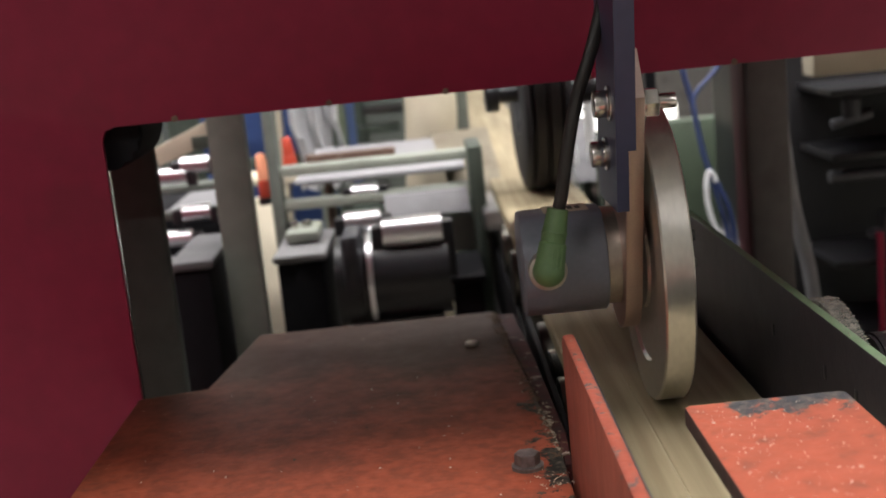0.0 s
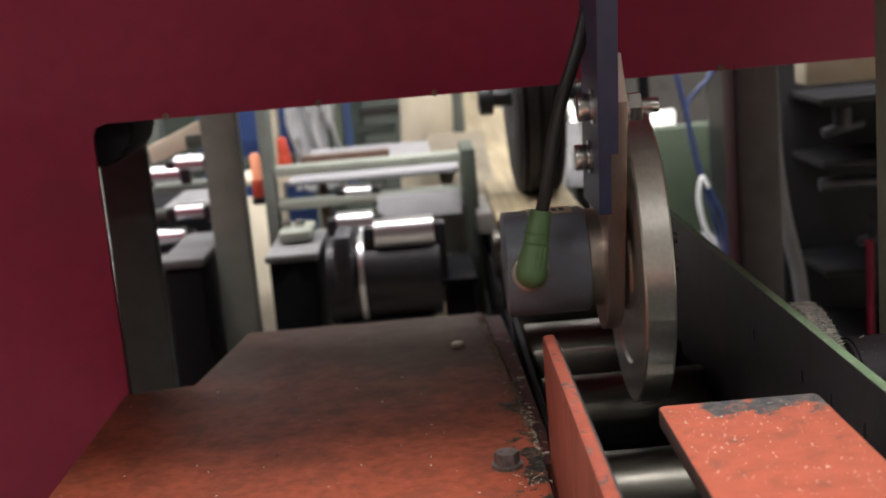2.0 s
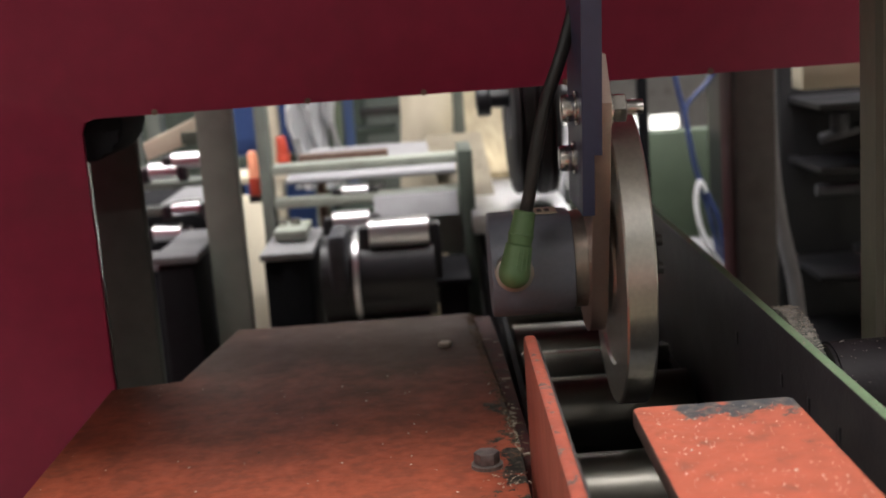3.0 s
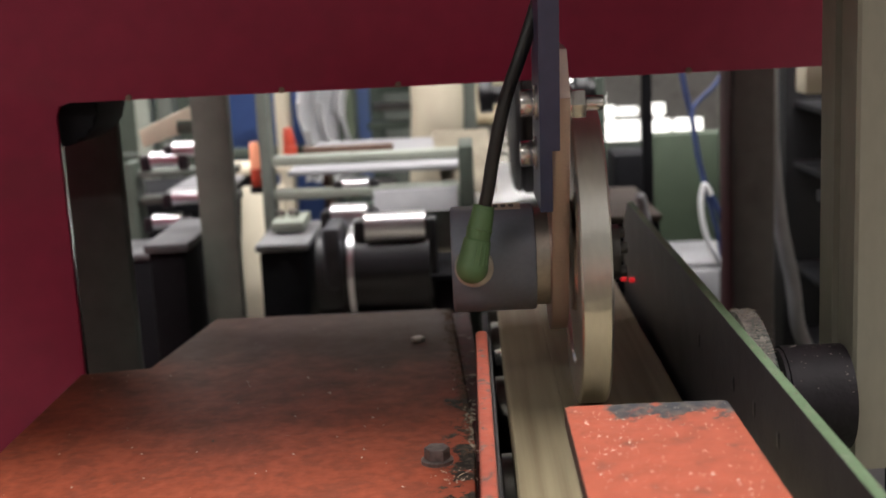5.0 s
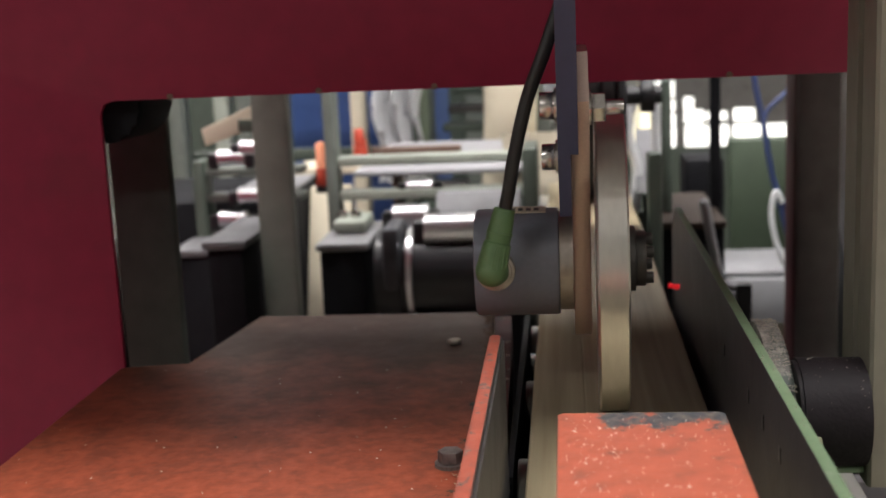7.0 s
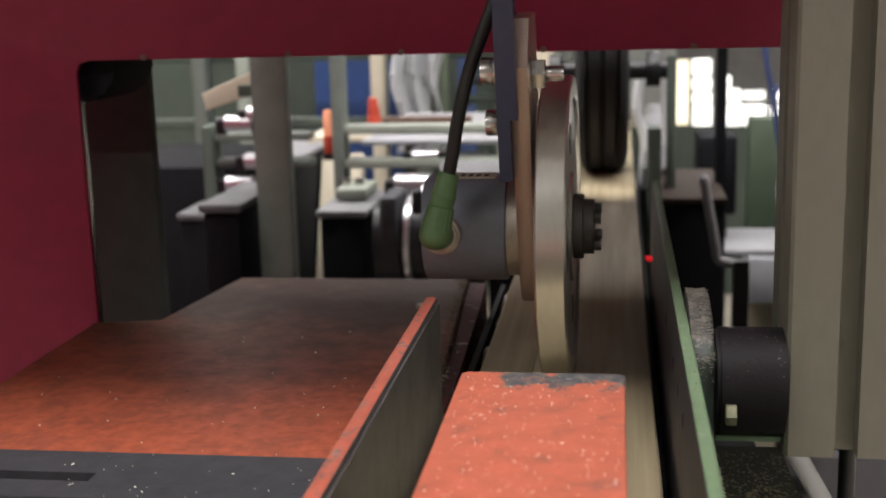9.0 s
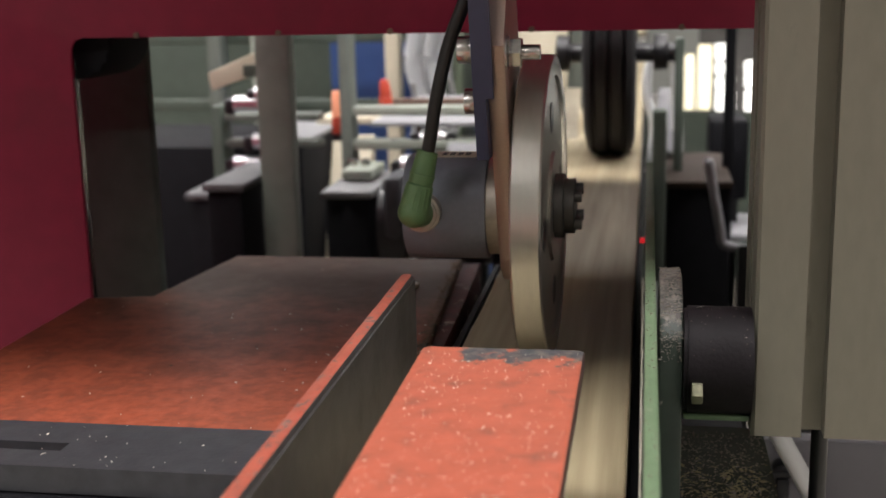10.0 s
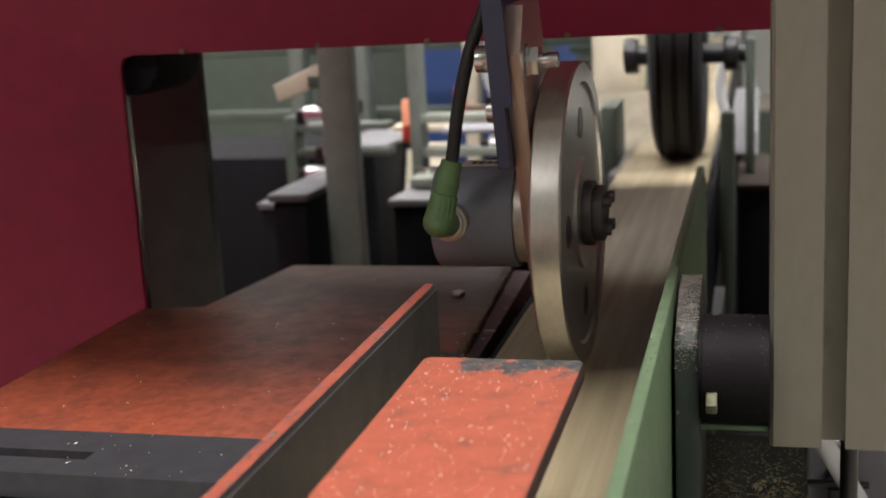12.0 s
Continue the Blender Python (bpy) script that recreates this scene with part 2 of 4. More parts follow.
# Bed green darkened, so the shade it sits in is part of the colour.
M_SHADEDGREEN = material("shaded_green_paint", (0.034, 0.046, 0.026), 0.6, grain=0.3, grain_scale=80, stain=0.6, stain_color=(0.07, 0.06, 0.045), stain_scale=60, gloss=0.25, bump=0.3)
M_DKRED = material("dull_dark_red", (0.055, 0.012, 0.016), 0.6, grain=0.1)
M_BAR = material("dark_blued_steel", (0.060, 0.062, 0.069), 0.5, 0.5, grain=0.2, grain_scale=90, stain=0.4, stain_color=(0.05, 0.05, 0.055), stain_scale=30, bump=0.2)
M_EDGE = material("worn_plate_edge", (0.16, 0.10, 0.085), 0.5, 0.4, grain=0.25, grain_scale=200)


def darken_table_rear():
    """Dark brown blended over the table paint, deepening softly and mottled towards the rear."""
    nt = M_TABLE.node_tree
    n, l = nt.nodes, nt.links
    b = n["Principled BSDF"]
    old = b.inputs["Base Color"].links[0].from_socket
    co = n.new("ShaderNodeTexCoord")
    sep = n.new("ShaderNodeSeparateXYZ")
    l.new(co.outputs["Object"], sep.inputs[0])
    t = n.new("ShaderNodeTexNoise")
    t.inputs["Scale"].default_value, t.inputs["Detail"].default_value, t.inputs["Roughness"].default_value = 30, 9, 0.58
    l.new(co.outputs["Object"], t.inputs["Vector"])
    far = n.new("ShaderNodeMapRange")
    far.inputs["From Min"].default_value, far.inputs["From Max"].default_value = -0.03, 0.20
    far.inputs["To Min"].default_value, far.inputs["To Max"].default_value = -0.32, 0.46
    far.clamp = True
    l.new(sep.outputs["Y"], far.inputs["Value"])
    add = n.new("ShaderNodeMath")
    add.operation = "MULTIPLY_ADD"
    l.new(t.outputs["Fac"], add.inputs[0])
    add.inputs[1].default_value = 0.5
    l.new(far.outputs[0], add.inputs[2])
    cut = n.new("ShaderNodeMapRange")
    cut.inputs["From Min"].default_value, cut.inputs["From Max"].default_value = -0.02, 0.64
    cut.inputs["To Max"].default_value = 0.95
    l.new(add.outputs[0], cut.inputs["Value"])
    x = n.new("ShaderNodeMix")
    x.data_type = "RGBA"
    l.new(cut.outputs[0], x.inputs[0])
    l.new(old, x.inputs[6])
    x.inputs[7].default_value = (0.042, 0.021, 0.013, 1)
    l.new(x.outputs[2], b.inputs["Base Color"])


darken_table_rear()
worn(M_TABLE, "X", -9.0, -8.0, amount=0.0, scale=95, cut_at=0.665, dark=(0.11, 0.075, 0.065), pale=(0.20, 0.15, 0.13))
worn(M_TABLE, "X", 0.104, 0.128, amount=0.24, scale=60, cut_at=0.68, dark=(0.022, 0.022, 0.018), pale=(0.16, 0.13, 0.10))


def wood():
    m = material("sawn_timber", (0.46, 0.375, 0.23), 0.7, bump=0.3, bump_scale=120, stretch=(1, 0.06, 1))
    nt = m.node_tree
    n, l = nt.nodes, nt.links
    b = n["Principled BSDF"]
    co = n.new("ShaderNodeTexCoord")
    mp = n.new("ShaderNodeMapping")
    mp.inputs["Scale"].default_value = (1, 0.03, 1)
    l.new(co.outputs["Object"], mp.inputs["Vector"])
    t = n.new("ShaderNodeTexNoise")
    t.inputs["Scale"].default_value, t.inputs["Detail"].default_value = 130, 6
    l.new(mp.outputs[0], t.inputs["Vector"])
    r = n.new("ShaderNodeValToRGB")
    r.color_ramp.elements[0].position, r.color_ramp.elements[0].color = 0.32, (0.250, 0.200, 0.116, 1)
    r.color_ramp.elements[1].position, r.color_ramp.elements[1].color = 0.70, (0.395, 0.330, 0.205, 1)
    l.new(t.outputs["Fac"], r.inputs[0])
    wide = n.new("ShaderNodeTexNoise")
    wide.inputs["Scale"].default_value, wide.inputs["Detail"].default_value = 11, 3
    mw = n.new("ShaderNodeMapping")
    mw.inputs["Scale"].default_value = (2.5, 0.25, 1)
    l.new(co.outputs["Object"], mw.inputs["Vector"])
    l.new(mw.outputs[0], wide.inputs["Vector"])
    tone = n.new("ShaderNodeMapRange")
    tone.inputs["From Min"].default_value, tone.inputs["From Max"].default_value = 0.35, 0.65
    tone.inputs["To Min"].default_value, tone.inputs["To Max"].default_value = 0.78, 1.10
    l.new(wide.outputs["Fac"], tone.inputs["Value"])
    x = n.new("ShaderNodeMix")
    x.data_type, x.blend_type = "RGBA", "MULTIPLY"
    x.inputs[0].default_value = 1
    l.new(r.outputs[0], x.inputs[6])
    l.new(tone.outputs[0], x.inputs[7])
    l.new(x.outputs[2], b.inputs["Base Color"])
    return m


M_WOOD = wood()


# ---------- building tools ----------
def box(bm, x0, x1, y0, y1, z0, z1, bev=0.0):
    v = [bm.verts.new((x, y, z)) for x in (x0, x1) for y in (y0, y1) for z in (z0, z1)]
    f = [bm.faces.new([v[i] for i in q]) for q in ((0, 1, 3, 2), (4, 6, 7, 5), (0, 4, 5, 1), (2, 3, 7, 6), (0, 2, 6, 4), (1, 5, 7, 3))]
    if bev:
        e = list({e for g in f for e in g.edges})
        bmesh.ops.bevel(bm, geom=e, offset=bev, segments=2, affect="EDGES", profile=0.5)
    return bm


def cyl(bm, a, b, r0, r1=None, seg=28, bev=0.0):
    a, b = Vector(a), Vector(b)
    r1 = r0 if r1 is None else r1
    q = (b - a).to_track_quat("Z", "Y").to_matrix()
    ring = []
    for p, r in ((a, r0), (b, r1)):
        ring.append([bm.verts.new(p + q @ Vector((r * math.cos(k * 2 * math.pi / seg), r * math.sin(k * 2 * math.pi / seg), 0))) for k in range(seg)])
    for k in range(seg):
        bm.faces.new((ring[0][k], ring[0][(k + 1) % seg], ring[1][(k + 1) % seg], ring[1][k]))
    c0, c1 = bm.faces.new(ring[0][::-1]), bm.faces.new(ring[1])
    if bev:
        bmesh.ops.bevel(bm, geom=list(c0.edges) + list(c1.edges), offset=bev, segments=2, affect="EDGES", profile=0.5)
    return bm


def lathe(bm, profile, seg=64):
    """Closed ring profile of (x, r) turned about the x axis."""
    rings = []
    for k in range(seg):
        a = 2 * math.pi * k / seg
        rings.append([bm.verts.new((x, r * math.cos(a), r * math.sin(a))) for x, r in profile])
    n = len(profile)
    for k in range(seg):
        p, q = rings[k], rings[(k + 1) % seg]
        for i in range(n):
            j = (i + 1) % n
            bm.faces.new((p[i], p[j], q[j], q[i]))
    return bm


def prism(bm, pts, axis, lo, hi, bev=0.0):
    """Polygon pts in the plane across axis, from lo to hi along it."""
    def place(p, w):
        return {"x": (w, p[0], p[1]), "y": (p[0], w, p[1]), "z": (p[0], p[1], w)}[axis]
    a = [bm.verts.new(place(p, lo)) for p in pts]
    b = [bm.verts.new(place(p, hi)) for p in pts]
    n = len(pts)
    f = [bm.faces.new(a[::-1]), bm.faces.new(b)] + [bm.faces.new((a[k], a[(k + 1) % n], b[(k + 1) % n], b[k])) for k in range(n)]
    bmesh.ops.recalc_face_normals(bm, faces=f)
    if bev:
        bmesh.ops.bevel(bm, geom=list(f[0].edges) + list(f[1].edges), offset=bev, segments=2, affect="EDGES", profile=0.5)
    return bm


def tube(bm, pts, r, seg=12, steps=6):
    """A round hose through pts."""
    p = [Vector(q) for q in pts]
    line = []
    for i in range(len(p) - 1):
        a, b, c, d = p[max(i - 1, 0)], p[i], p[i + 1], p[min(i + 2, len(p) - 1)]
        for s in range(steps):
            u = s / steps
            line.append(0.5 * (2 * b + (c - a) * u + (2 * a - 5 * b + 4 * c - d) * u * u + (3 * b - a - 3 * c + d) * u ** 3))
    line.append(p[-1])
    rings = []
    for i, q in enumerate(line):
        d = (line[min(i + 1, len(line) - 1)] - line[max(i - 1, 0)]).normalized()
        s = d.cross(Vector((0, 1, 0.3))).normalized()
        w = d.cross(s)
        rings.append([bm.verts.new(q + r * (math.cos(2 * math.pi * k / seg) * s + math.sin(2 * math.pi * k / seg) * w)) for k in range(seg)])
    for i in range(len(rings) - 1):
        for k in range(seg):
            bm.faces.new((rings[i][k], rings[i][(k + 1) % seg], rings[i + 1][(k + 1) % seg], rings[i + 1][k]))
    bm.faces.new(rings[0][::-1])
    bm.faces.new(rings[-1])
    bmesh.ops.recalc_face_normals(bm, faces=bm.faces[:])
    return bm


def hexagon(bm, c, axis, r, h, bev=0.0006):
    c = Vector(c)
    d = {"x": Vector((1, 0, 0)), "z": Vector((0, 0, 1)), "y": Vector((0, 1, 0))}[axis]
    return cyl(bm, c, c + d * h, r, seg=6, bev=bev)


def B():
    return bmesh.new()


BASE = {}


def mesh_of(name, bm, mats, shift=(0, 0, 0), smooth=30):
    bmesh.ops.translate(bm, verts=bm.verts[:], vec=-Vector(shift))
    bmesh.ops.recalc_face_normals(bm, faces=bm.faces[:])
    me = bpy.data.meshes.new(name)
    bm.to_mesh(me)
    bm.free()
    for m in (mats if isinstance(mats, (list, tuple)) else [mats]):
        me.materials.append(m)
    if smooth:
        me.shade_smooth()
        me.set_sharp_from_angle(angle=radians(smooth))
    return me


def thing(name, base, label, category, group="", kind=""):
    ob = new(name)
    ob.empty_display_size = 0.02
    ob.location = base
    BASE[ob] = Vector(base)
    return tagged(ob, label, category, group, kind)


def single(name, bm, mats, base, label, category, group="", kind="", smooth=30):
    """A thing of one mesh with its origin at base."""
    ob = new(name, mesh_of(name, bm, mats, base, smooth))
    ob.location = base
    BASE[ob] = Vector(base)
    return tagged(ob, label, category, group, kind)


def part(name, bm, mats, parent, label="", origin=None, smooth=30):
    """One mesh under a thing or under a part; bm is in world places."""
    o = BASE[parent] if origin is None else Vector(origin)
    ob = new(name, mesh_of(name, bm, mats, o, smooth))
    ob.parent = parent
    ob.location = o - BASE[parent]
    BASE[ob] = o
    return tagged(ob, label)


def structure(name, bm, mats, label, category):
    ob = new(name, mesh_of(name, bm, mats))
    BASE[ob] = Vector((0, 0, 0))
    return tagged(ob, label, category, kind="structure")


# ---------- hall ----------
structure("floor", box(B(), -6, 7, -6, 11, -0.2, 0), M_CONCRETE, "pale dusty concrete factory floor", "floor")
structure("ceiling", box(B(), -6, 7, -6, 11, 4.2, 4.4), M_CEIL, "grey factory hall ceiling", "ceiling")
structure("wall_north", box(B(), -6, 7, 10.8, 11, 0, 4.2), M_WALL, "grey painted far hall wall", "wall")
structure("wall_south", box(B(), -6, 7, -6, -5.8, 0, 4.2), M_WALL, "grey painted hall wall behind the line", "wall")
structure("wall_west", box(B(), -6, -5.8, -5.8, 10.8, 0, 4.2), M_WALL, "grey painted long hall wall", "wall")
structure("wall_east", box(B(), 6.8, 7, -5.8, 10.8, 0, 4.2), M_WALL, "grey painted long hall wall", "wall")


def ceiling_light(x, y, z=3.2, length=2.4, power=1.0, wide=0.14):
    t = thing("ceiling_light", (x, y, z), "long white fluorescent factory lamp under the ceiling", "lamp", "hall ceiling lights")
    part("housing", box(B(), x - length / 2, x + length / 2, y - wide / 2 - 0.02, y + wide / 2 + 0.02, z + 0.02, z + 0.09, 0.006), M_WHITE, t)
    part("diffuser", box(B(), x - length / 2 + 0.02, x + length / 2 - 0.02, y - wide / 2, y + wide / 2, z - 0.02, z + 0.018, 0.008), M_TUBE, t, "glowing white diffuser")
    for s in (-0.8, 0.8):
        part("hanger", cyl(B(), (x + s, y, z + 0.09), (x + s, y, 4.2), 0.006, seg=8), M_STEEL, t)
    d = bpy.data.lights.new("tube_light", "AREA")
    d.shape, d.size, d.size_y, d.energy, d.color = "RECTANGLE", length, wide, LAMP_POWER * power, (1.0, 0.957, 0.975)
    o = new("tube_light", d)
    o.location = (x, y, z - 0.03)


ceiling_light(0.3, -0.15, power=1.8, wide=0.5)
ceiling_light(-1.4, 1.45, power=1.35, wide=0.5)
ceiling_light(1.2, 1.45, power=1.35, wide=0.5)
ceiling_light(-1.6, 4.6, power=1.6, wide=0.5)
ceiling_light(1.6, 4.6, power=1.6, wide=0.5)
ceiling_light(-2.2, -2.4, power=1.0)
ceiling_light(2.4, -2.4, power=0.8)
ceiling_light(0.0, 7.5)

# ---------- timber line: tables, fence, shoe, rail ----------
ZT = 0.842
table = thing("infeed_table", (-0.08, 0.6, 0), "worn red painted steel table beside the board path", "table")
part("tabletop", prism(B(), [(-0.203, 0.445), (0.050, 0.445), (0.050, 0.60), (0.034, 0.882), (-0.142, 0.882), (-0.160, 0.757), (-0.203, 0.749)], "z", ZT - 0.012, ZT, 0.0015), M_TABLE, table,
     "red paint stained and scratched, dark brown towards its end")
for x, y in ((-0.17, 0.47), (0.02, 0.47), (-0.12, 0.84), (0.01, 0.84)):
    part("leg", box(B(), x - 0.02, x + 0.02, y - 0.02, y + 0.02, 0, ZT - 0.012, 0.002), M_MATT, table)
part("lip", prism(B(), [(0.0508, 0.575), (0.0540, 0.575), (0.0560, 0.62), (0.0520, 0.78), (0.0480, 0.882), (0.0352, 0.882), (0.0458, 0.70), (0.0508, 0.605)], "z", 0.79, 0.8385), M_LIP, table, "dark red lip with pale chipped spots along the table edge")
part("side_skirt", box(B(), 0.0575, 0.0612, 0.573, 0.90, 0.70, 0.8335), M_MATT, table, "black inner skirt")
part("hex_bolt", hexagon(cyl(B(), (0.0314, 0.568, ZT), (0.0314, 0.568, ZT + 0.0018), 0.0080), (0.0314, 0.568, ZT + 0.0018), "z", 0.0064, 0.0062), M_BOLT, table, "rusty hex bolt with washer")
for x, y in ((0.0134, 0.794),):
    part("screw_head", cyl(B(), (x, y, ZT), (x, y, ZT + 0.003), 0.0045, seg=6, bev=0.0006), M_FLANGE, table, "dull worn screw head")

bar = thing("slotted_bar", (-0.20, 0.465, ZT), "dark bare steel bar with long adjusting slot", "guide bar")
bb = B()
for x0, x1, y0, y1 in ((-0.30, 0.048, 0.4405, 0.4575), (-0.30, 0.048, 0.4665, 0.4905), (-0.30, -0.27, 0.4575, 0.4665), (-0.077, 0.048, 0.4575, 0.4665)):
    box(bb, x0, x1, y0, y1, ZT + 0.0004, ZT + 0.0122)
part("bar", bb, M_BAR, bar, smooth=0)
part("front_angle", box(B(), -0.30, 0.048, 0.4365, 0.4445, 0.77, 0.8415, 0.0008), M_MATT, bar)

fence = thing("guide_fence", (0.058, 0.35, 0.80), "red painted steel fence plate with bare inner face", "fence")
fb = prism(B(), [(-0.30, 0.80), (0.568, 0.80), (0.568, 0.9045), (0.5635, 0.909), (-0.30, 0.909)], "x", 0.0530, 0.0590, 0.0016)
for f in fb.faces:
    if f.normal.x > 0.7:
        f.material_index = 1
part("plate", fb, [M_FENCE, M_DARKSTEEL], fence)
part("wear_strip", box(B(), 0.0592, 0.0601, -0.30, 0.563, 0.83, 0.9065), M_DARKSTEEL, fence, "bare dark steel wear strip")

shoe = thing("hold_down_shoe", (0.0866, 0.4435, 0.9105), "red painted steel plate over the boards, paint chipped at its end", "plate")
sb = prism(B(), [(0.0860, -0.30), (0.1481, -0.30), (0.1481, 0.4415), (0.1462, 0.4435), (0.0880, 0.4435), (0.0860, 0.4415)], "z", 0.9025, 0.9105, 0.0010)
for f in sb.faces:
    if abs(f.normal.z) < 0.5:
        f.material_index = 1
part("plate", sb, [M_CHIPPED, M_EDGE], shoe)
part("web", box(B(), 0.113, 0.121, -0.30, -0.18, 0.60, 0.9025), M_RED, shoe)

rail = thing("guide_rail", (0.1737, 0.3, 0.83), "steel guide rail, green painted edge and dark bare inner face", "rail")
rb = prism(B(), [(-0.30, 0.80), (0.93, 0.80), (0.93, 0.893), (0.905, 0.9125), (-0.30, 0.9125)], "x", 0.1702, 0.1752, 0.0010)
for f in rb.faces:
    if f.normal.x < -0.7:
        f.material_index = 1
part("plate", rb, [M_GREEN, M_RAILFACE], rail)
for y, z in ((0.536, 0.8863), (0.4547, 0.8889), (0.495, 0.888), (0.62, 0.884), (0.375, 0.888)):
    part("slot", box(B(), 0.1698, 0.171, y - 0.0022, y + 0.0022, z - 0.0035, z + 0.0035, 0.0008), M_BLACK, rail, "small dark slot")
for y, z in ((0.872, 0.860), (0.92, 0.850)):
    part("sensor_lamp", cyl(B(), (0.1702, y, z), (0.1665, y, z), 0.0018, seg=12), M_LED, rail, "small glowing red sensor light")

bed = thing("conveyor_bed", (0.115, 1.0, 0), "dark steel conveyor bed carrying the rollers", "conveyor")
part("side_channel", box(B(), 0.0625, 0.0665, -5.4, 9.0, 0.70, 0.784), M_MATT, bed)
part("side_channel", box(B(), 0.1645, 0.1685, -5.4, 9.0, 0.70, 0.822), M_MATT, bed)
part("bed_pan", box(B(), 0.067, 0.164, -5.4, 9.0, 0.70, 0.71), M_BLACK, bed)
for y in (-5.2, -3.0, -1.0, 1.2, 3.0, 5.0, 8.5):
    part("leg", box(B(), 0.09, 0.14, y - 0.03, y + 0.03, 0, 0.70), M_BLACK, bed)
part("tie_bar", box(B(), 0.0645, 0.1642, 0.784, 0.793, 0.80, 0.8345, 0.001), M_STEEL, bed)
rollers = [0.052 + 0.134 * k for k in range(-4, 19)] + [2.7 + 0.3 * k for k in range(21)] + [-0.75 - 0.3 * k for k in range(16)]
part("bed_plate", box(B(), 0.0515, 0.1640, 1.355, 1.79, 0.812, 0.8352, 0.003), M_BRIGHTBED, bed, "polished steel bed plate")
rm = None
for y in (y for y in rollers if not 1.33 < y < 1.82):
    if rm is None:
        rm = mesh_of("roller", cyl(B(), (0.0634, 0, 0), (0.1640, 0, 0), 0.0255, seg=32, bev=0.001), M_ROLLER)
    r = new("roller", rm)
    r.parent = bed
    r.location = Vector((0, y, 0.8104)) - BASE[bed]

# ---------- maroon machine guard ----------
guard = thing("machine_guard", (-0.5, 0.754, 0.0), "maroon painted sheet steel machine guard with wide opening", "machine guard")
GY = 0.7515
gp = [(-1.6, 0.0), (-0.2015, 0.0), (-0.2015, 1.0075), (-0.199, 1.0135), (-0.193, 1.0158), (0.75, 1.0158), (0.75, 1.45), (-1.6, 1.45)]
part("front_panel", prism(B(), gp, "y", GY, GY + 0.004, 0.0006), M_MAROON, guard)
part("edge_flange", box(B(), -0.2055, -0.2019, GY + 0.0045, GY + 0.010, 0.0, 1.0), M_STEEL, guard, "bare bright edge strip")
part("lower_flange", box(B(), -0.19, 0.75, GY + 0.0045, GY + 0.030, 1.0165, 1.0195), M_MAROON, guard)
# Added roof, never in view, that keeps lamps off table rear and boards.
part("unseen_shade_roof", box(B(), -0.192, 0.75, GY + 0.0045, 1.25, 1.10, 1.11), M_MAROON, guard)
# Invented slab above the view; its edge throws the shade line near y 0.56.
part("unseen_shade_slab", box(B(), -1.6, 0.75, 0.395, GY - 0.001, 1.39, 1.45, 0.004), M_LID, guard, "grey slab added out of view to shade the table")
for x in (-0.155, -0.06, 0.012, 0.10, 0.19):
    part("weld_spot", cyl(B(), (x, GY - 0.0012, 1.0172), (x, GY + 0.001, 1.0172), 0.0020, seg=10), M_RUST, guard, "small brown weld spot")


# ---------- measuring wheel unit ----------
HY, HZ = 0.651, 0.9270
unit = thing("measuring_wheel_unit", (0.098, HY, HZ), "encoder with steel measuring wheel on a navy swing bar", "measuring device")
S, C = math.sin(radians(23)), math.cos(radians(23))


def along(s, w):
    """(y, z) at s up the arm from the hub and w across it, towards the camera."""
    return (HY - S * s - C * w, HZ + C * s - S * w)


arm_pts = [along(0.112, 0.033), along(0.1277, 0.012), along(0.112, -0.030), along(-0.010, -0.033)]
arm_pts += [along(-0.010 - 0.033 * math.sin(radians(a)), -0.033 * math.cos(radians(a))) for a in range(20, 180, 20)]
arm_pts += [along(-0.010, 0.033)]
part("arm", prism(B(), arm_pts, "x", 0.0940, 0.1030, 0.0006), M_ARM, unit, "milled bare metal swing arm")
S2, C2 = math.sin(radians(17)), math.cos(radians(17))


def on_bar(z, w):
    return (0.571 - (z - 1.02) * S2 / C2 + w, z)


part("swing_bar", prism(B(), [on_bar(0.961, 0), on_bar(1.24, 0), on_bar(1.24, 0.06), on_bar(0.961, 0.06)], "x", 0.0878, 0.0938), M_NAVY, unit, "navy painted flat bar")
part("bar_lip", prism(B(), [on_bar(0.992, 0), on_bar(1.24, 0), on_bar(1.24, 0.0035), on_bar(0.992, 0.0035)], "x", 0.0938, 0.0975), M_NAVY, unit, "navy painted front lip")
part("pivot_tube", cyl(B(), (0.0887, 0.535, 1.235), (0.0887, 0.754, 1.235), 0.012), M_DARKSTEEL, unit)
for y, z in ((0.588, 1.0150), (0.609, 0.9880)):
    sc = cyl(B(), (0.0795, y, z), (0.0864, y, z), 0.0066, bev=0.0006)
    cyl(sc, (0.0864, y, z), (0.0878, y, z), 0.0085)
    part("cap_screw", sc, M_SCREW, unit, "zinc plated cap screw with washer")
nb = cyl(B(), (0.1030, 0.588, 1.0135), (0.1040, 0.588, 1.0135), 0.0085)
hexagon(nb, (0.1040, 0.588, 1.0135), "x", 0.0075, 0.0068)
cyl(nb, (0.1108, 0.588, 1.0135), (0.1195, 0.588, 1.0135), 0.0037, seg=16, bev=0.0005)
part("nut", nb, M_SCREW, unit, "zinc nut on threaded screw end")
eb = prism(B(), [(max(HY + 0.0293 * math.cos(radians(7.5 * k)), HY - 0.0280), min(HZ + 0.0293 * math.sin(radians(7.5 * k)), HZ + 0.0277)) for k in range(48)], "x", 0.042, 0.0868, 0.0014)
enc = part("encoder_body", eb, M_GREY, unit, "dark grey painted encoder housing")
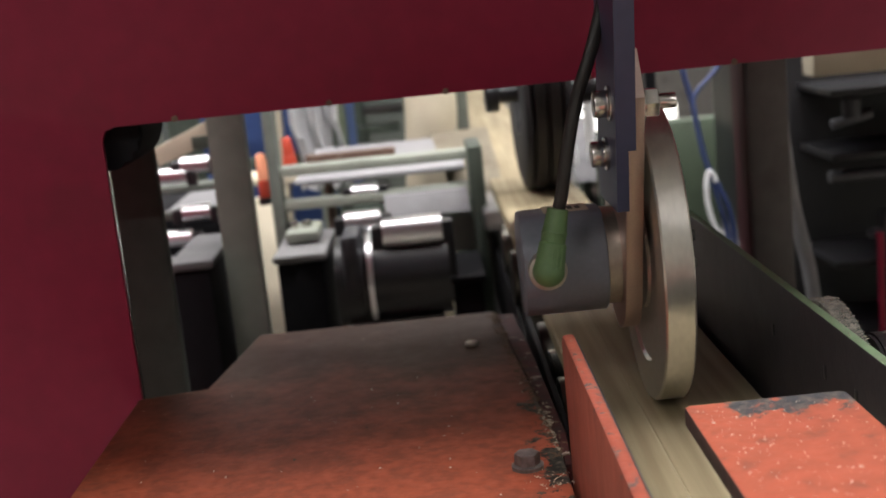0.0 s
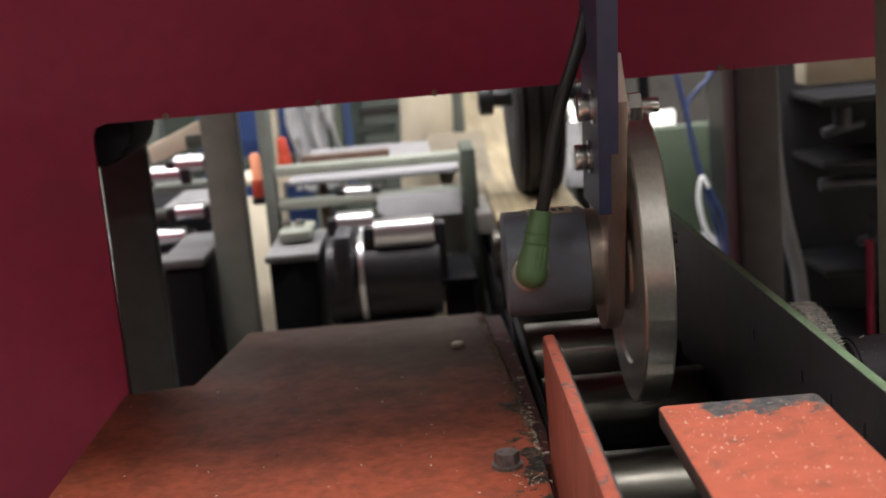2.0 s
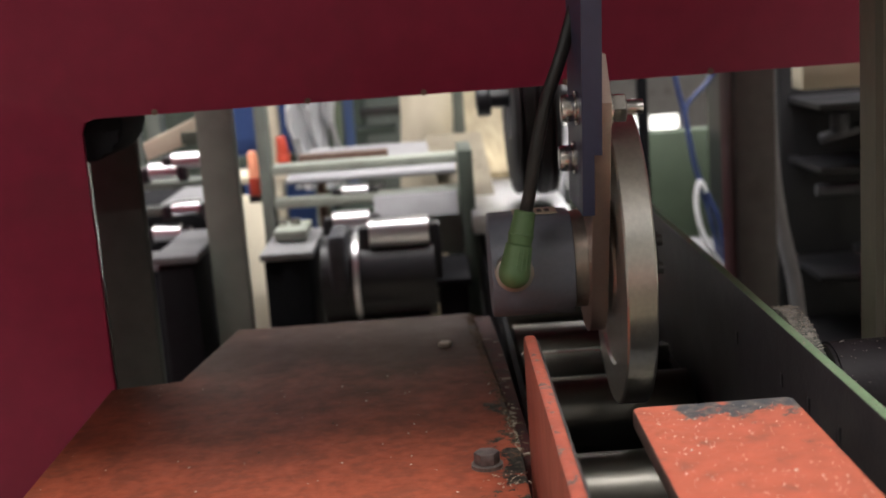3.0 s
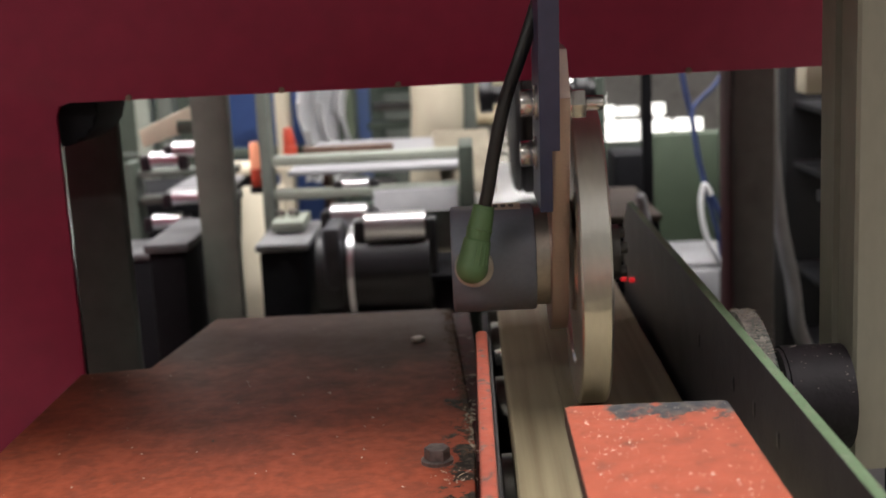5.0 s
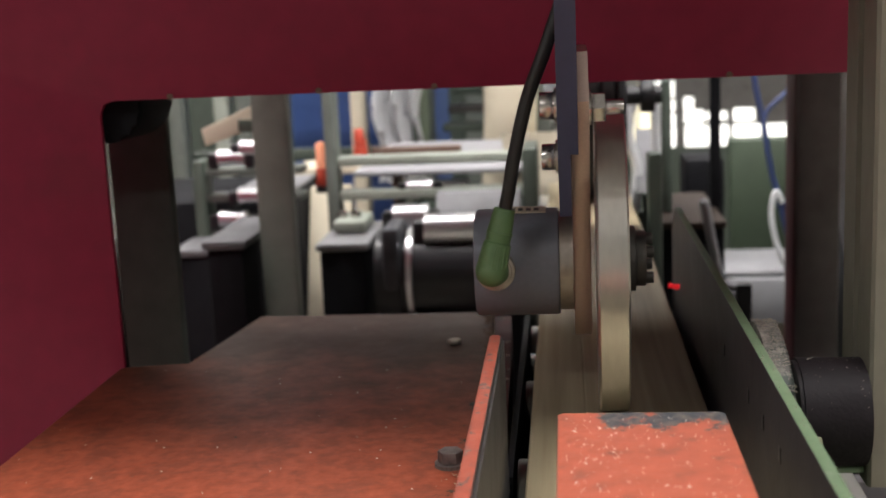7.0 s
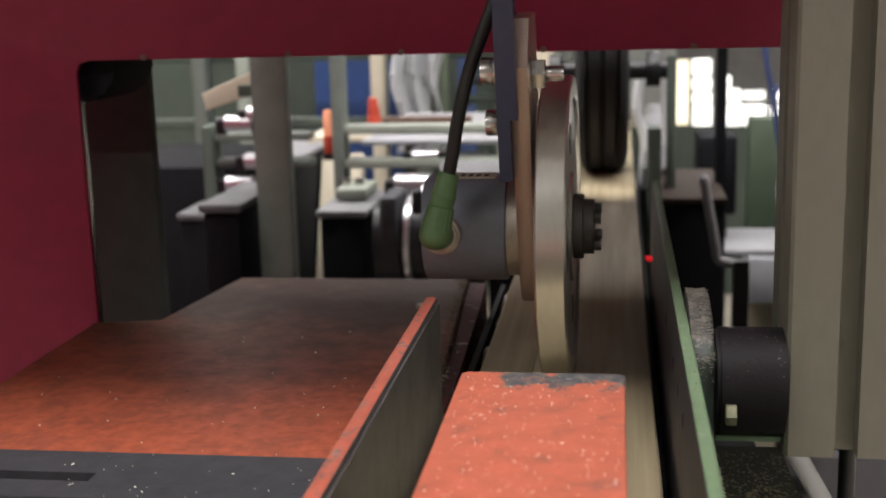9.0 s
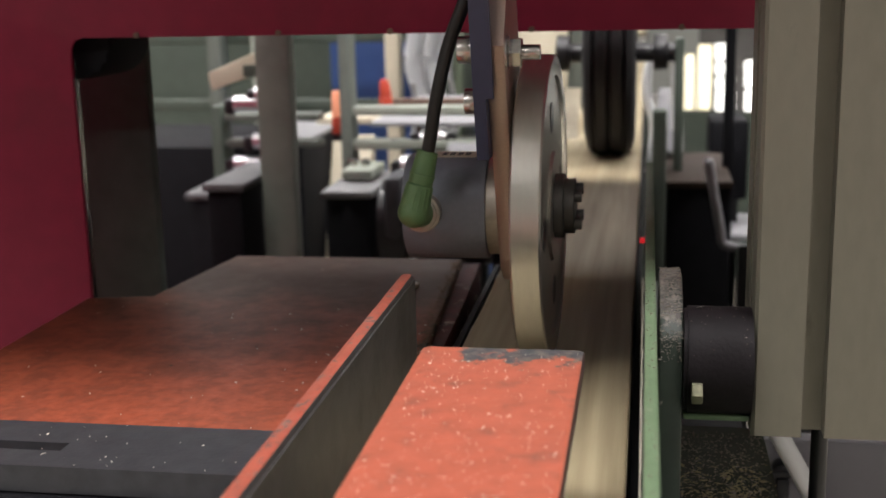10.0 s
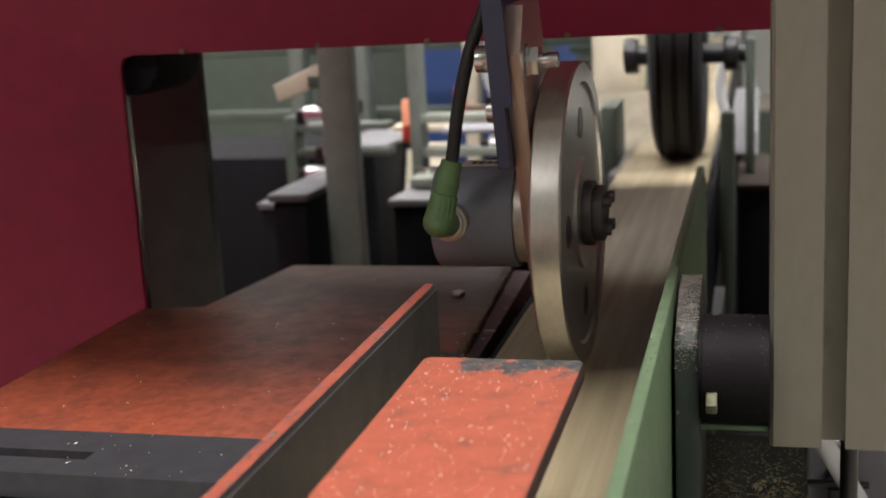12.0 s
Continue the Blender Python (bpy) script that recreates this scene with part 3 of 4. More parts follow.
part("flange_ring", cyl(B(), (0.0868, HY, HZ), (0.0939, HY, HZ), 0.0268, seg=48, bev=0.0006), M_FLANGE, enc, "bare metal flange ring")
lb = box(B(), 0.056, 0.080, HY - 0.0105, HY + 0.009, HZ + 0.0278, HZ + 0.0283)
part("label_plate", lb, M_LABEL, enc, "cream type label")
for k in range(4):
    x = 0.061 + 0.0042 * k
    part("printed_bar", box(B(), x, x + 0.0026, HY - 0.006, HY + 0.002, HZ + 0.0284, HZ + 0.0287), M_INK, enc)
part("connector", cyl(cyl(B(), (0.0538, 0.6165, 0.9285), (0.0538, 0.628, 0.9285), 0.0102, seg=32, bev=0.0008), (0.0538, 0.6130, 0.9285), (0.0538, 0.6165, 0.9285), 0.0086, seg=32, bev=0.0006), M_FLANGE, unit, "nickel connector collar on the encoder")
ELBOW, PLUG_TOP = Vector((0.0528, 0.6015, 0.9322)), Vector((0.0603, 0.6055, 0.9632))


def up_plug(f):
    return ELBOW.lerp(PLUG_TOP, f)


pg = B()
bmesh.ops.create_uvsphere(pg, u_segments=24, v_segments=14, radius=0.0082)
bmesh.ops.translate(pg, verts=pg.verts[:], vec=ELBOW)
cyl(pg, (0.0535, 0.6145, 0.9292), (0.0529, 0.602, 0.9318), 0.0076, 0.0080, seg=24)
cyl(pg, up_plug(0), up_plug(0.44), 0.0081, 0.0070, seg=16)
cyl(pg, up_plug(0.44), up_plug(0.47), 0.0070, 0.0062, seg=16)
cyl(pg, up_plug(0.47), up_plug(0.60), 0.0062, 0.0064, seg=24)
cyl(pg, up_plug(0.60), up_plug(0.63), 0.0068, 0.0068, seg=24, bev=0.0004)
cyl(pg, up_plug(0.63), up_plug(0.97), 0.0063, 0.0054, seg=24)
cyl(pg, up_plug(0.97), up_plug(1.0), 0.0058, 0.0052, seg=24, bev=0.0005)
part("cable_plug", pg, M_GREENPLUG, unit, "green angled cable plug")
for k in range(7):
    a = radians(-150 + 20 * k)
    side = Vector((math.cos(a), math.sin(a), 0))
    part("grip_rib", cyl(B(), up_plug(0.06) + side * 0.0079, up_plug(0.40) + side * 0.0070, 0.0004, seg=8), M_GREENPLUG, unit)
part("cable", tube(B(), [(0.0595, 0.605, 0.959), (0.0627, 0.602, 0.972), (0.0662, 0.600, 0.990), (0.0735, 0.600, 1.018), (0.0845, 0.602, 1.046), (0.097, 0.615, 1.085), (0.104, 0.63, 1.14), (0.105, 0.68, 1.20), (0.105, 0.754, 1.22)], 0.0034), M_CABLE, unit, "black round cable")
WX = 0.1141
M_WHEELFACE = material("turned_wheel_face", (0.22, 0.218, 0.21), 0.30, 1.0, grain=0.12, grain_scale=240, bump=0.05)
wb = lathe(B(), [(-0.0077, 0.060), (-0.0077, 0.0803), (-0.0067, 0.0814), (0.0067, 0.0814), (0.0077, 0.0803), (0.0077, 0.0705), (0.0062, 0.069), (0.0062, 0.030), (0.0077, 0.029), (0.0077, 0.008), (-0.0077, 0.008), (-0.0077, 0.03), (-0.006, 0.031), (-0.006, 0.059)], 96)
for f in wb.faces:
    if abs(f.normal.x) > 0.6:
        f.material_index = 1
wheel = new("measuring_wheel", mesh_of("measuring_wheel", wb, [M_WHEEL, M_WHEELFACE]))
wheel.parent = unit
wheel.location = Vector((WX, HY, HZ)) - BASE[unit]
BASE[wheel] = Vector((WX, HY, HZ))
tagged(wheel, "polished turned steel measuring wheel")
part("hub_flange", cyl(cyl(B(), (WX + 0.0077, HY, HZ), (WX + 0.013, HY, HZ), 0.0175, seg=36, bev=0.0006), (WX + 0.013, HY, HZ), (WX + 0.0185, HY, HZ), 0.0150, seg=36, bev=0.0006), M_DARKSTEEL, wheel, "dark grey metal hub clamp")
for k in range(4):
    a = radians(45 + 90 * k)
    y, z = HY + 0.0108 * math.cos(a), HZ + 0.0108 * math.sin(a)
    part("hub_screw", cyl(B(), (WX + 0.0185, y, z), (WX + 0.0225, y, z), 0.0032, seg=12, bev=0.0004), M_DARKSTEEL, wheel, "black socket screw")
for k in range(4):
    a = radians(90 * k)
    y, z = HY + 0.049 * math.cos(a), HZ + 0.049 * math.sin(a)
    part("hole", cyl(B(), (WX + 0.0060, y, z), (WX + 0.0066, y, z), 0.008, seg=24), M_HOLE, wheel, "dark round hole")

# ---------- boards ----------


def board(label, length, seed):
    rnd = random.Random(seed)
    bm = B()
    n = 60
    rows = []
    for i in range(n + 1):
        y = -length * i / n
        a, b = rnd.uniform(-0.0005, 0.0005), rnd.uniform(-0.0006, 0.0006)
        prof = [(-0.0475, -0.0095), (-0.0475 + a, -0.001), (-0.0465 + a, 0), (-0.0185, 0), (-0.0178, -0.0005), (-0.0170, 0), (0.0465 + b, 0), (0.0475 + b, -0.001), (0.0475, -0.0095)]
        rows.append([bm.verts.new((x, y, z)) for x, z in prof])
    k = len(rows[0])
    for p, q in zip(rows, rows[1:]):
        for i in range(k):
            bm.faces.new((p[i], p[(i + 1) % k], q[(i + 1) % k], q[i]))
    bm.faces.new(rows[0])
    bm.faces.new(rows[-1][::-1])
    ob = new("timber_board", mesh_of("timber_board", bm, M_WOOD))
    return tagged(ob, label, "board", "boards on the line")


BX, BZ, SPEED = 0.1165, 0.8455, 0.388
board_a = board("pale rough sawn timber board leaving over the rollers", 4.0, 3)
board_b = board("pale sawn timber board running under the wheel", 4.6, 4)

# ---------- bracket and aluminium post beside the rail ----------
hinge = thing("hinge_bracket", (0.19, 0.57, 0.80), "green bracket with black pivot roller, dusted with sawdust", "bracket")
cp = [(0.513, 0.80), (0.592, 0.80), (0.592, 0.896), (0.587, 0.905), (0.577, 0.9105), (0.564, 0.9130), (0.550, 0.9120), (0.537, 0.9085), (0.524, 0.9025), (0.516, 0.8965), (0.513, 0.890)]
part("cheek_plate", prism(B(), cp, "x", 0.1768, 0.1872, 0.0016), M_CHEEK, hinge)
part("pivot_roller", cyl(B(), (0.1890, 0.524, 0.8825), (0.2163, 0.524, 0.8825), 0.0236, seg=40, bev=0.0022), M_PIVOT, hinge, "black pivot cylinder")
part("pivot_washer", cyl(B(), (0.1873, 0.524, 0.8825), (0.1889, 0.524, 0.8825), 0.0225, seg=40, bev=0.0004), M_PIVOT, hinge, "dark washer ring")
part("nut", hexagon(B(), (0.1905, 0.5010, 0.8750), "x", 0.0050, 0.0046), M_OLDNUT, hinge, "zinc plated nut")
part("ledge", box(B(), 0.1876, 0.2163, 0.515, 0.55, 0.8572, 0.8603, 0.001), M_GREEN, hinge)
side_bed = thing("side_bed", (0.2, 0.3, 0), "green machine bed ledge dusted with sawdust", "machine bed")
part("bed_plate", box(B(), 0.1775, 0.236, -0.3, 0.66, 0.785, 0.8, 0.001), M_SHADEDGREEN, side_bed)
# Matt black here stands in for the dark behind the bed plate.
part("rear_plate", box(B(), 0.1775, 0.236, 0.661, 1.05, 0.74, 0.755, 0.001), M_MATT, side_bed)
part("bed_web", box(B(), 0.1775, 0.186, -0.3, 1.05, 0.62, 0.7848), M_DKGREEN, side_bed)
for y in (0.2, 0.9):
    part("leg", box(B(), 0.19, 0.23, y, y + 0.05, 0, 0.739), M_MATT, side_bed)

post = thing("aluminium_post", (0.26, 0.55, 0.853), "anodised aluminium slotted profile post", "post")
X0, X1, Y0, Y1 = 0.2165, 0.3065, 0.510, 0.562
g, dp = 0.0048, 0.010
pp = []
for c in (0.2422, 0.2810):
    pp += [(c - g, Y0), (c - g, Y0 + dp), (c + g, Y0 + dp), (c + g, Y0)]
ring = [(X0 + 0.0015, Y0)] + pp + [(X1, Y0), (X1, Y1), (X0, Y1)]
for c in (0.537,):
    ring += [(X0, c + g), (X0 + dp, c + g), (X0 + dp, c - g), (X0, c - g)]
ring += [(X0, Y0 + 0.0015)]
part("profile", prism(B(), ring, "z", 0.853, 1.388), M_ALU, post, smooth=0)
part("rod", cyl(B(), (0.2525, 0.56, 0.62), (0.2525, 0.56, 0.853), 0.004, seg=14), M_BLACK, post, "black rod below the profile")


# ---------- behind the guard ----------
single("rubber_roll", cyl(B(), (-0.204, 0.765, 1.012), (-0.204, 0.83, 1.012), 0.0245, seg=36, bev=0.002), M_MATT, (-0.204, 0.80, 0.9875), "black rubber roll hanging in the guard corner", "roller")
single("steel_column", box(B(), -0.285, -0.1965, 0.86, 0.872, 0, 1.0995, 0.002), M_CORNER, (-0.23, 0.88, 0), "dark green painted steel column", "column", "machine columns")
single("steel_column", box(B(), -0.2125, -0.1775, 1.165, 1.185, 0, 1.9, 0.002), M_REARCOLUMN, (-0.19, 1.19, 0), "grey green painted steel column", "column", "machine columns")


def drive_box(x0, x1, y0, y1, z1, lid):
    t = thing("drive_box", ((x0 + x1) / 2, (y0 + y1) / 2, 0), "black drive housing with dusty grey lid", "drive housing", "drive housings")
    part("housing", box(B(), x0, x1, y0, y1, 0, z1, 0.003), M_MATT, t)
    part("lid", box(B(), x0 - 0.004, x1 + 0.004, y0 - 0.004, y1 + 0.004, z1, z1 + 0.009, 0.003), lid, t, "dusty grey lid")


drive_box(-0.178, -0.128, 1.28, 1.42, 0.814, M_LIDDARK)
drive_box(-0.254, -0.2185, 1.12, 1.26, 0.849, M_DULLLID)
drive_box(-0.36, -0.28, 1.34, 1.42, 0.800, M_DULLLID)


def motor(x0, x1, y, z, r):
    t = thing("feed_motor", ((x0 + x1) / 2, y, z - r), "black feed motor with bright steel collar", "motor", "feed motors")
    part("casing", cyl(B(), (x0 + 0.03, y, z), (x1, y, z), r, seg=40, bev=0.003), M_BLACK, t)
    part("end_bell", cyl(B(), (x0, y, z), (x0 + 0.029, y, z), r * 1.05, seg=40, bev=0.006), M_BLACK, t)
    part("collar", cyl(B(), (x0 + 0.034, y, z), (x0 + 0.040, y, z), r * 1.10, seg=40, bev=0.001), M_CHROME, t, "bright steel collar")
    part("terminal_box", box(B(), x0 + 0.009, x0 + 0.029, y - 0.052, y + 0.02, z - 0.01, z + 0.058, 0.007), M_BAR, t, "dark grey rounded terminal box")
    part("foot", box(B(), x0 + 0.01, x1 - 0.01, y - 0.03, y + 0.03, 0, z - r * 0.9), M_BLACK, t)


motor(-0.115, 0.006, 1.30, 0.785, 0.046)
drive_box(0.008, 0.040, 1.27, 1.39, 0.775, M_MATT)


def press_roll(x0, x1, y, z, r, label="polished steel press roll on black bearings", drop=0.06):
    t = thing("press_roll", ((x0 + x1) / 2, y, z - r), label, "roller", "press rolls")
    part("roll", cyl(B(), (x0, y, z), (x1, y, z), r, seg=40, bev=0.002), M_CHROME, t)
    for x in (x0 - 0.012, x1):
        part("bearing", box(B(), x, x + 0.012, y - r * 0.8, y + r * 0.8, z - r - drop, z + r * 0.6, 0.003), M_BLACK, t)


press_roll(-0.062, 0.002, 1.285, 0.834, 0.0175)
# Added roll: its shine stands in for the glint on the tray.
press_roll(-0.101, -0.070, 1.455, 0.857, 0.0120, "short polished steel roll set at a glint", drop=0.004)
press_roll(-0.106, -0.066, 1.36, 0.8340, 0.0170)
for x, z in ((-0.3007, 0.9068), (-0.2730, 0.9172), (-0.2790, 0.8616), (-0.3040, 0.8339)):
    press_roll(x - 0.016, x + 0.016, 1.40, z, 0.0095, "short polished steel roll set at a glint", drop=0.004)

frame_ = thing("roll_frame", (-0.065, 1.45, 0), "grey green welded machine frame with cross bars", "machine frame")
for z in (0.893, 0.852):
    part("cross_bar", box(B(), -0.182, 0.048, 1.435, 1.465, z - 0.006, z + 0.005, 0.0015), M_PALEGREEN, frame_)
part("end_plate", box(B(), 0.040, 0.057, 1.40, 1.50, 0.0, 0.905, 0.002), M_DKGREEN, frame_)
part("end_post", box(B(), -0.196, -0.183, 1.43, 1.47, 0.0, 1.10, 0.002), M_COLUMN, frame_)
for z in (0.886, 0.854):
    part("side_bar", box(B(), -0.345, -0.225, 1.435, 1.465, z - 0.005, z + 0.004, 0.0015), M_COLUMN, frame_)
part("side_post", box(B(), -0.36, -0.346, 1.43, 1.47, 0.0, 0.90, 0.002), M_DKGREEN, frame_)
part("tray", box(B(), -0.175, 0.038, 1.50, 1.85, 0.866, 0.872, 0.001), M_LID, frame_, "pale dusty metal tray")
part("back_board", box(B(), -0.17, -0.05, 1.62, 1.64, 0.872, 0.888), M_RUST, frame_, "brown wooden strip")
part("side_tray", box(B(), -0.345, -0.266, 1.50, 1.75, 0.8405, 0.846, 0.001), M_LIDDARK, frame_, "dull grey metal tray")
part("roll_cover", prism(B(), [(1.395, 0.832), (1.425, 0.832), (1.425, 0.856), (1.412, 0.856)], "x", -0.062, 0.037, 0.001), M_LID, frame_, "dull grey cover")
part("side_body", box(B(), -0.66, -0.266, 1.50, 1.75, 0, 0.840, 0.003), M_MATT, frame_, "black machine body")
part("guard_sheet", box(B(), -0.045, 0.0395, 1.425, 1.430, 0.78, 0.843, 0.001), M_PALEGREEN, frame_)
part("clamp_block", box(B(), -0.172, -0.135, 1.33, 1.40, 0.826, 0.838, 0.003), M_PALEGREEN, frame_)
for x in (-0.165, -0.150):
    part("clamp_bolt", hexagon(B(), (x, 1.36, 0.838), "z", 0.006, 0.008), M_SCREW, frame_)


def marker(x, y, z0, z1, r, label, two_tone):
    t = thing("warning_lamp", (x, y, z0), label, "lamp", "orange warning lamps")
    zm = z0 + 0.008 + (z1 - z0 - 0.008) * 0.40
    part("lens", cyl(B(), (x, y, z0 + 0.008), (x, y, zm), r, r * 0.95, seg=20, bev=0.001), M_SIGNALRED, t, "dull red lens")
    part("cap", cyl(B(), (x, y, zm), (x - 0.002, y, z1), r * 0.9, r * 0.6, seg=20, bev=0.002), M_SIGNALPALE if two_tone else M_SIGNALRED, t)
    part("base", cyl(B(), (x, y, z0), (x, y, z0 + 0.008), r * 1.15, seg=20), M_BLACK, t)


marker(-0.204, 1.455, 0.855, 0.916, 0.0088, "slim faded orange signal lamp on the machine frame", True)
marker(-0.204, 1.735, 0.855, 0.906, 0.0105, "dull red signal lamp on a cream shelf", False)
single("leaning_board", prism(B(), [(-0.2711, 0.9589), (-0.2102, 0.9837), (-0.2117, 0.9599), (-0.2679, 0.9417)], "y", 1.19, 1.21, 0.001), M_CREAM, (-0.244, 1.20, 0.955), "tan offcut resting aslant on the column bracket", "board")
single("column_bracket", box(B(), -0.232, -0.2005, 1.1855, 1.215, 0.955, 0.967, 0.001), M_DKGREEN, (-0.216, 1.20, 0.955), "dark green steel bracket beside the column", "bracket")
single("lamp_shelf", box(B(), -0.30, -0.15, 1.70, 1.80, 0.845, 0.8548, 0.001), M_CREAM, (-0.22, 1.75, 0.845), "cream shelf carrying the signal lamp", "shelf")
single("shelf_stand", box(box(B(), -0.300, -0.292, 1.72, 1.78, 0, 0.8446), -0.158, -0.150, 1.72, 1.78, 0, 0.8446), M_RUST, (-0.22, 1.75, 0), "brown wooden stand below shelf", "stand")
single("cream_chute", prism(B(), [(1.50, 0.0), (1.66, 0.0), (1.66, 0.835), (1.645, 0.835), (1.50, 0.50)], "x", -0.262, -0.205, 0.001), M_CREAM, (-0.23, 1.58, 0), "cream sloping sheet chute standing on the floor", "chute")

cab = thing("blue_cabinet", (-0.25, 2.3, 0), "blue painted steel cabinet", "cabinet")
part("body", box(B(), -0.42, -0.16, 2.25, 2.65, 0, 1.55, 0.004), M_BLUE, cab)
part("door", box(B(), -0.415, -0.165, 2.236, 2.2495, 0.1, 1.5, 0.002), M_BLUE, cab)
part("handle", box(B(), -0.20, -0.19, 2.222, 2.236, 0.80, 0.90, 0.002), M_STEEL, cab)
for x, m, lab in ((-0.262, M_CREAM, "cream painted upright"), (-0.185, M_PALEGREEN, "pale green painted upright"), (-0.46, M_COLUMN, "grey green painted upright"), (-0.50, M_PALEGREEN, "pale green painted upright"), (-0.58, M_COLUMN, "grey green painted upright"), (0.055, M_COLUMN, "grey green painted upright"), (-0.155, M_DUSTGREEN, "dusty green painted upright")):
    single("upright", box(B(), x - 0.012, x + 0.012, 2.06, 2.10, 0, 1.9, 0.002), m, (x, 2.08, 0), lab + " of the far machine", "upright", "far machine uprights")
for y, z, w in ((2.12, 0.83, 0.9), (2.12, 0.95, 0.9)):
    single("rail_beam", box(B(), -0.85, 0.055, y - 0.012, y + 0.012, z - 0.01, z + 0.01, 0.002), M_DKGREEN, (-0.4, y, z), "dark green horizontal machine beam", "beam", "far machine beams")

sheet = B()
rows_ = []
rs = random.Random(11)
for i in range(13):
    rows_.append([sheet.verts.new((-0.222 + 0.08 * j / 9 + 0.006 * math.sin(i * 0.9), 2.0 + 0.02 * math.sin(j * 1.7 + i * 0.6) + rs.uniform(-0.006, 0.006), 0.79 + 0.022 * i)) for j in range(10)])
for p, q in zip(rows_, rows_[1:]):
    for j in range(9):
        sheet.faces.new((p[j], p[j + 1], q[j + 1], q[j]))
bmesh.ops.solidify(sheet, geom=sheet.faces[:], thickness=0.002)
single("plastic_curtain", sheet, M_WHITE, (-0.18, 2.0, 0.79), "crumpled whitish plastic dust curtain", "curtain", smooth=60)
rack = thing("slat_stair", (-0.10, 2.15, 0), "dark grated steps of a machine ladder", "ladder")
for k in range(8):
    part("tread", box(B(), -0.155 + 0.008 * k, -0.085 + 0.008 * k, 2.0 + 0.03 * k, 2.06 + 0.03 * k, 0.74 + 0.030 * k, 0.752 + 0.030 * k, 0.001), M_DARKSTEEL if k % 2 else M_DKGREEN, rack)
for x in (-0.16, -0.028):
    part("stringer", box(B(), x, x + 0.006, 2.0, 2.3, 0, 1.0), M_DKGREEN, rack)
single("extraction_pipe", tube(B(), [(-0.05, 2.06, 0.40), (-0.015, 2.0, 0.70), (0.0, 1.96, 0.85), (0.004, 1.95, 0.95), (-0.01, 1.98, 1.15), (-0.03, 2.1, 1.5)], 0.042, seg=24), M_CREAM, (0, 1.95, 0.4), "cream dust extraction pipe", "pipe", smooth=50)
single("pipe_stand", box(B(), -0.09, 0.0, 2.02, 2.10, 0, 0.42), M_DKGREEN, (-0.05, 2.06, 0), "dark green steel pipe stand", "stand")

# feed wheel on the boards
FX, FY, FR = 0.129, 1.42, 0.115
FZ = BZ + FR
feed = thing("feed_wheel_unit", (FX, FY, FZ), "black rubber feed wheel on a dark cross shaft", "feed wheel")
part("shaft", cyl(B(), (0.066, FY, FZ), (0.206, FY, FZ), 0.011, seg=20), M_BLACK, feed)
for x in (0.075, 0.185):
    part("shaft_collar", cyl(B(), (x - 0.008, FY, FZ), (x + 0.008, FY, FZ), 0.020, seg=24, bev=0.002), M_BLACK, feed)
for x in (0.206,):
    part("shaft_post", box(B(), x - 0.005, x + 0.005, FY - 0.014, FY + 0.014, 0, FZ + 0.016, 0.002), M_DKGREEN, feed)
tyre_profile = [(-0.026, 0.05), (-0.0285, 0.095), (-0.025, 0.1095), (-0.0195, 0.1145), (-0.0165, 0.1105), (-0.0135, 0.115), (-0.0035, 0.115), (0, 0.1105), (0.0035, 0.115), (0.0135, 0.115), (0.0165, 0.1105), (0.0195, 0.1145), (0.025, 0.1095), (0.0285, 0.095), (0.026, 0.05)]
tyre = new("tyre", mesh_of("tyre", lathe(B(), tyre_profile, 72), M_RUBBER))
tyre.parent = feed
BASE[tyre] = Vector((FX, FY, FZ))
tagged(tyre, "grooved black rubber tyre")
part("rim", cyl(B(), (FX - 0.017, FY, FZ), (FX + 0.017, FY, FZ), 0.0498, seg=36, bev=0.002), M_DARKSTEEL, tyre, "dark steel rim")
for x0, x1, lean in ((0.020, 0.085, 0.05), (0.175, 0.215, -0.03)):
    sb_ = B()
    v = [sb_.verts.new(p) for p in ((x0, 1.50, 0.835), (x1, 1.50, 0.835), (x1 - lean * 0.1, 1.72, 0.893), (x0 - lean * 0.4, 1.72, 0.893))]
    sb_.faces.new(v)
    bmesh.ops.solidify(sb_, geom=sb_.faces[:], thickness=0.003)
    single("chute_sheet", sb_, M_TAN if x0 < 0.1 else M_LID, (x0, 1.5, 0.83), "pale bright metal chute sheet beside the feed wheel", "chute", "chute sheets")
    single("chute_stand", box(B(), min(x0, x1) + 0.01, min(x0, x1) + 0.02, 1.51, 1.53, 0, 0.832), M_DKGREEN, ((x0 + x1) / 2, 1.52, 0), "dark green steel chute stand", "stand")

single("white_conduit", tube(B(), [(0.176, 1.56, 0.80), (0.180, 1.56, 0.86), (0.170, 1.56, 0.90), (0.176, 1.56, 0.945), (0.200, 1.56, 0.955), (0.206, 1.57, 0.90), (0.208, 1.57, 0.80)], 0.0065), M_WHITE, (0.19, 1.56, 0.80), "white bent conduit beside the feed wheel", "conduit", smooth=50)
single("conduit_stand", box(B(), 0.172, 0.214, 1.555, 1.585, 0, 0.802), M_DKGREEN, (0.19, 1.57, 0), "dark green steel conduit stand", "stand")
# right of the line
single("rail_end_plate", box(B(), 0.1765, 0.191, 1.29, 1.32, 0, 0.908, 0.003), M_DKGREEN, (0.184, 1.305, 0), "green end plate of the line", "plate")
mbx = thing("switch_box", (0.2, 1.42, 0), "black switch box with worn brown rim", "box")
part("body", box(B(), 0.1935, 0.262, 1.34, 1.55, 0, 0.818, 0.003), M_MATT, mbx)
part("rim", box(B(), 0.192, 0.264, 1.335, 1.555, 0.818, 0.826, 0.002), M_BROWNRIM, mbx, "worn brown rim")
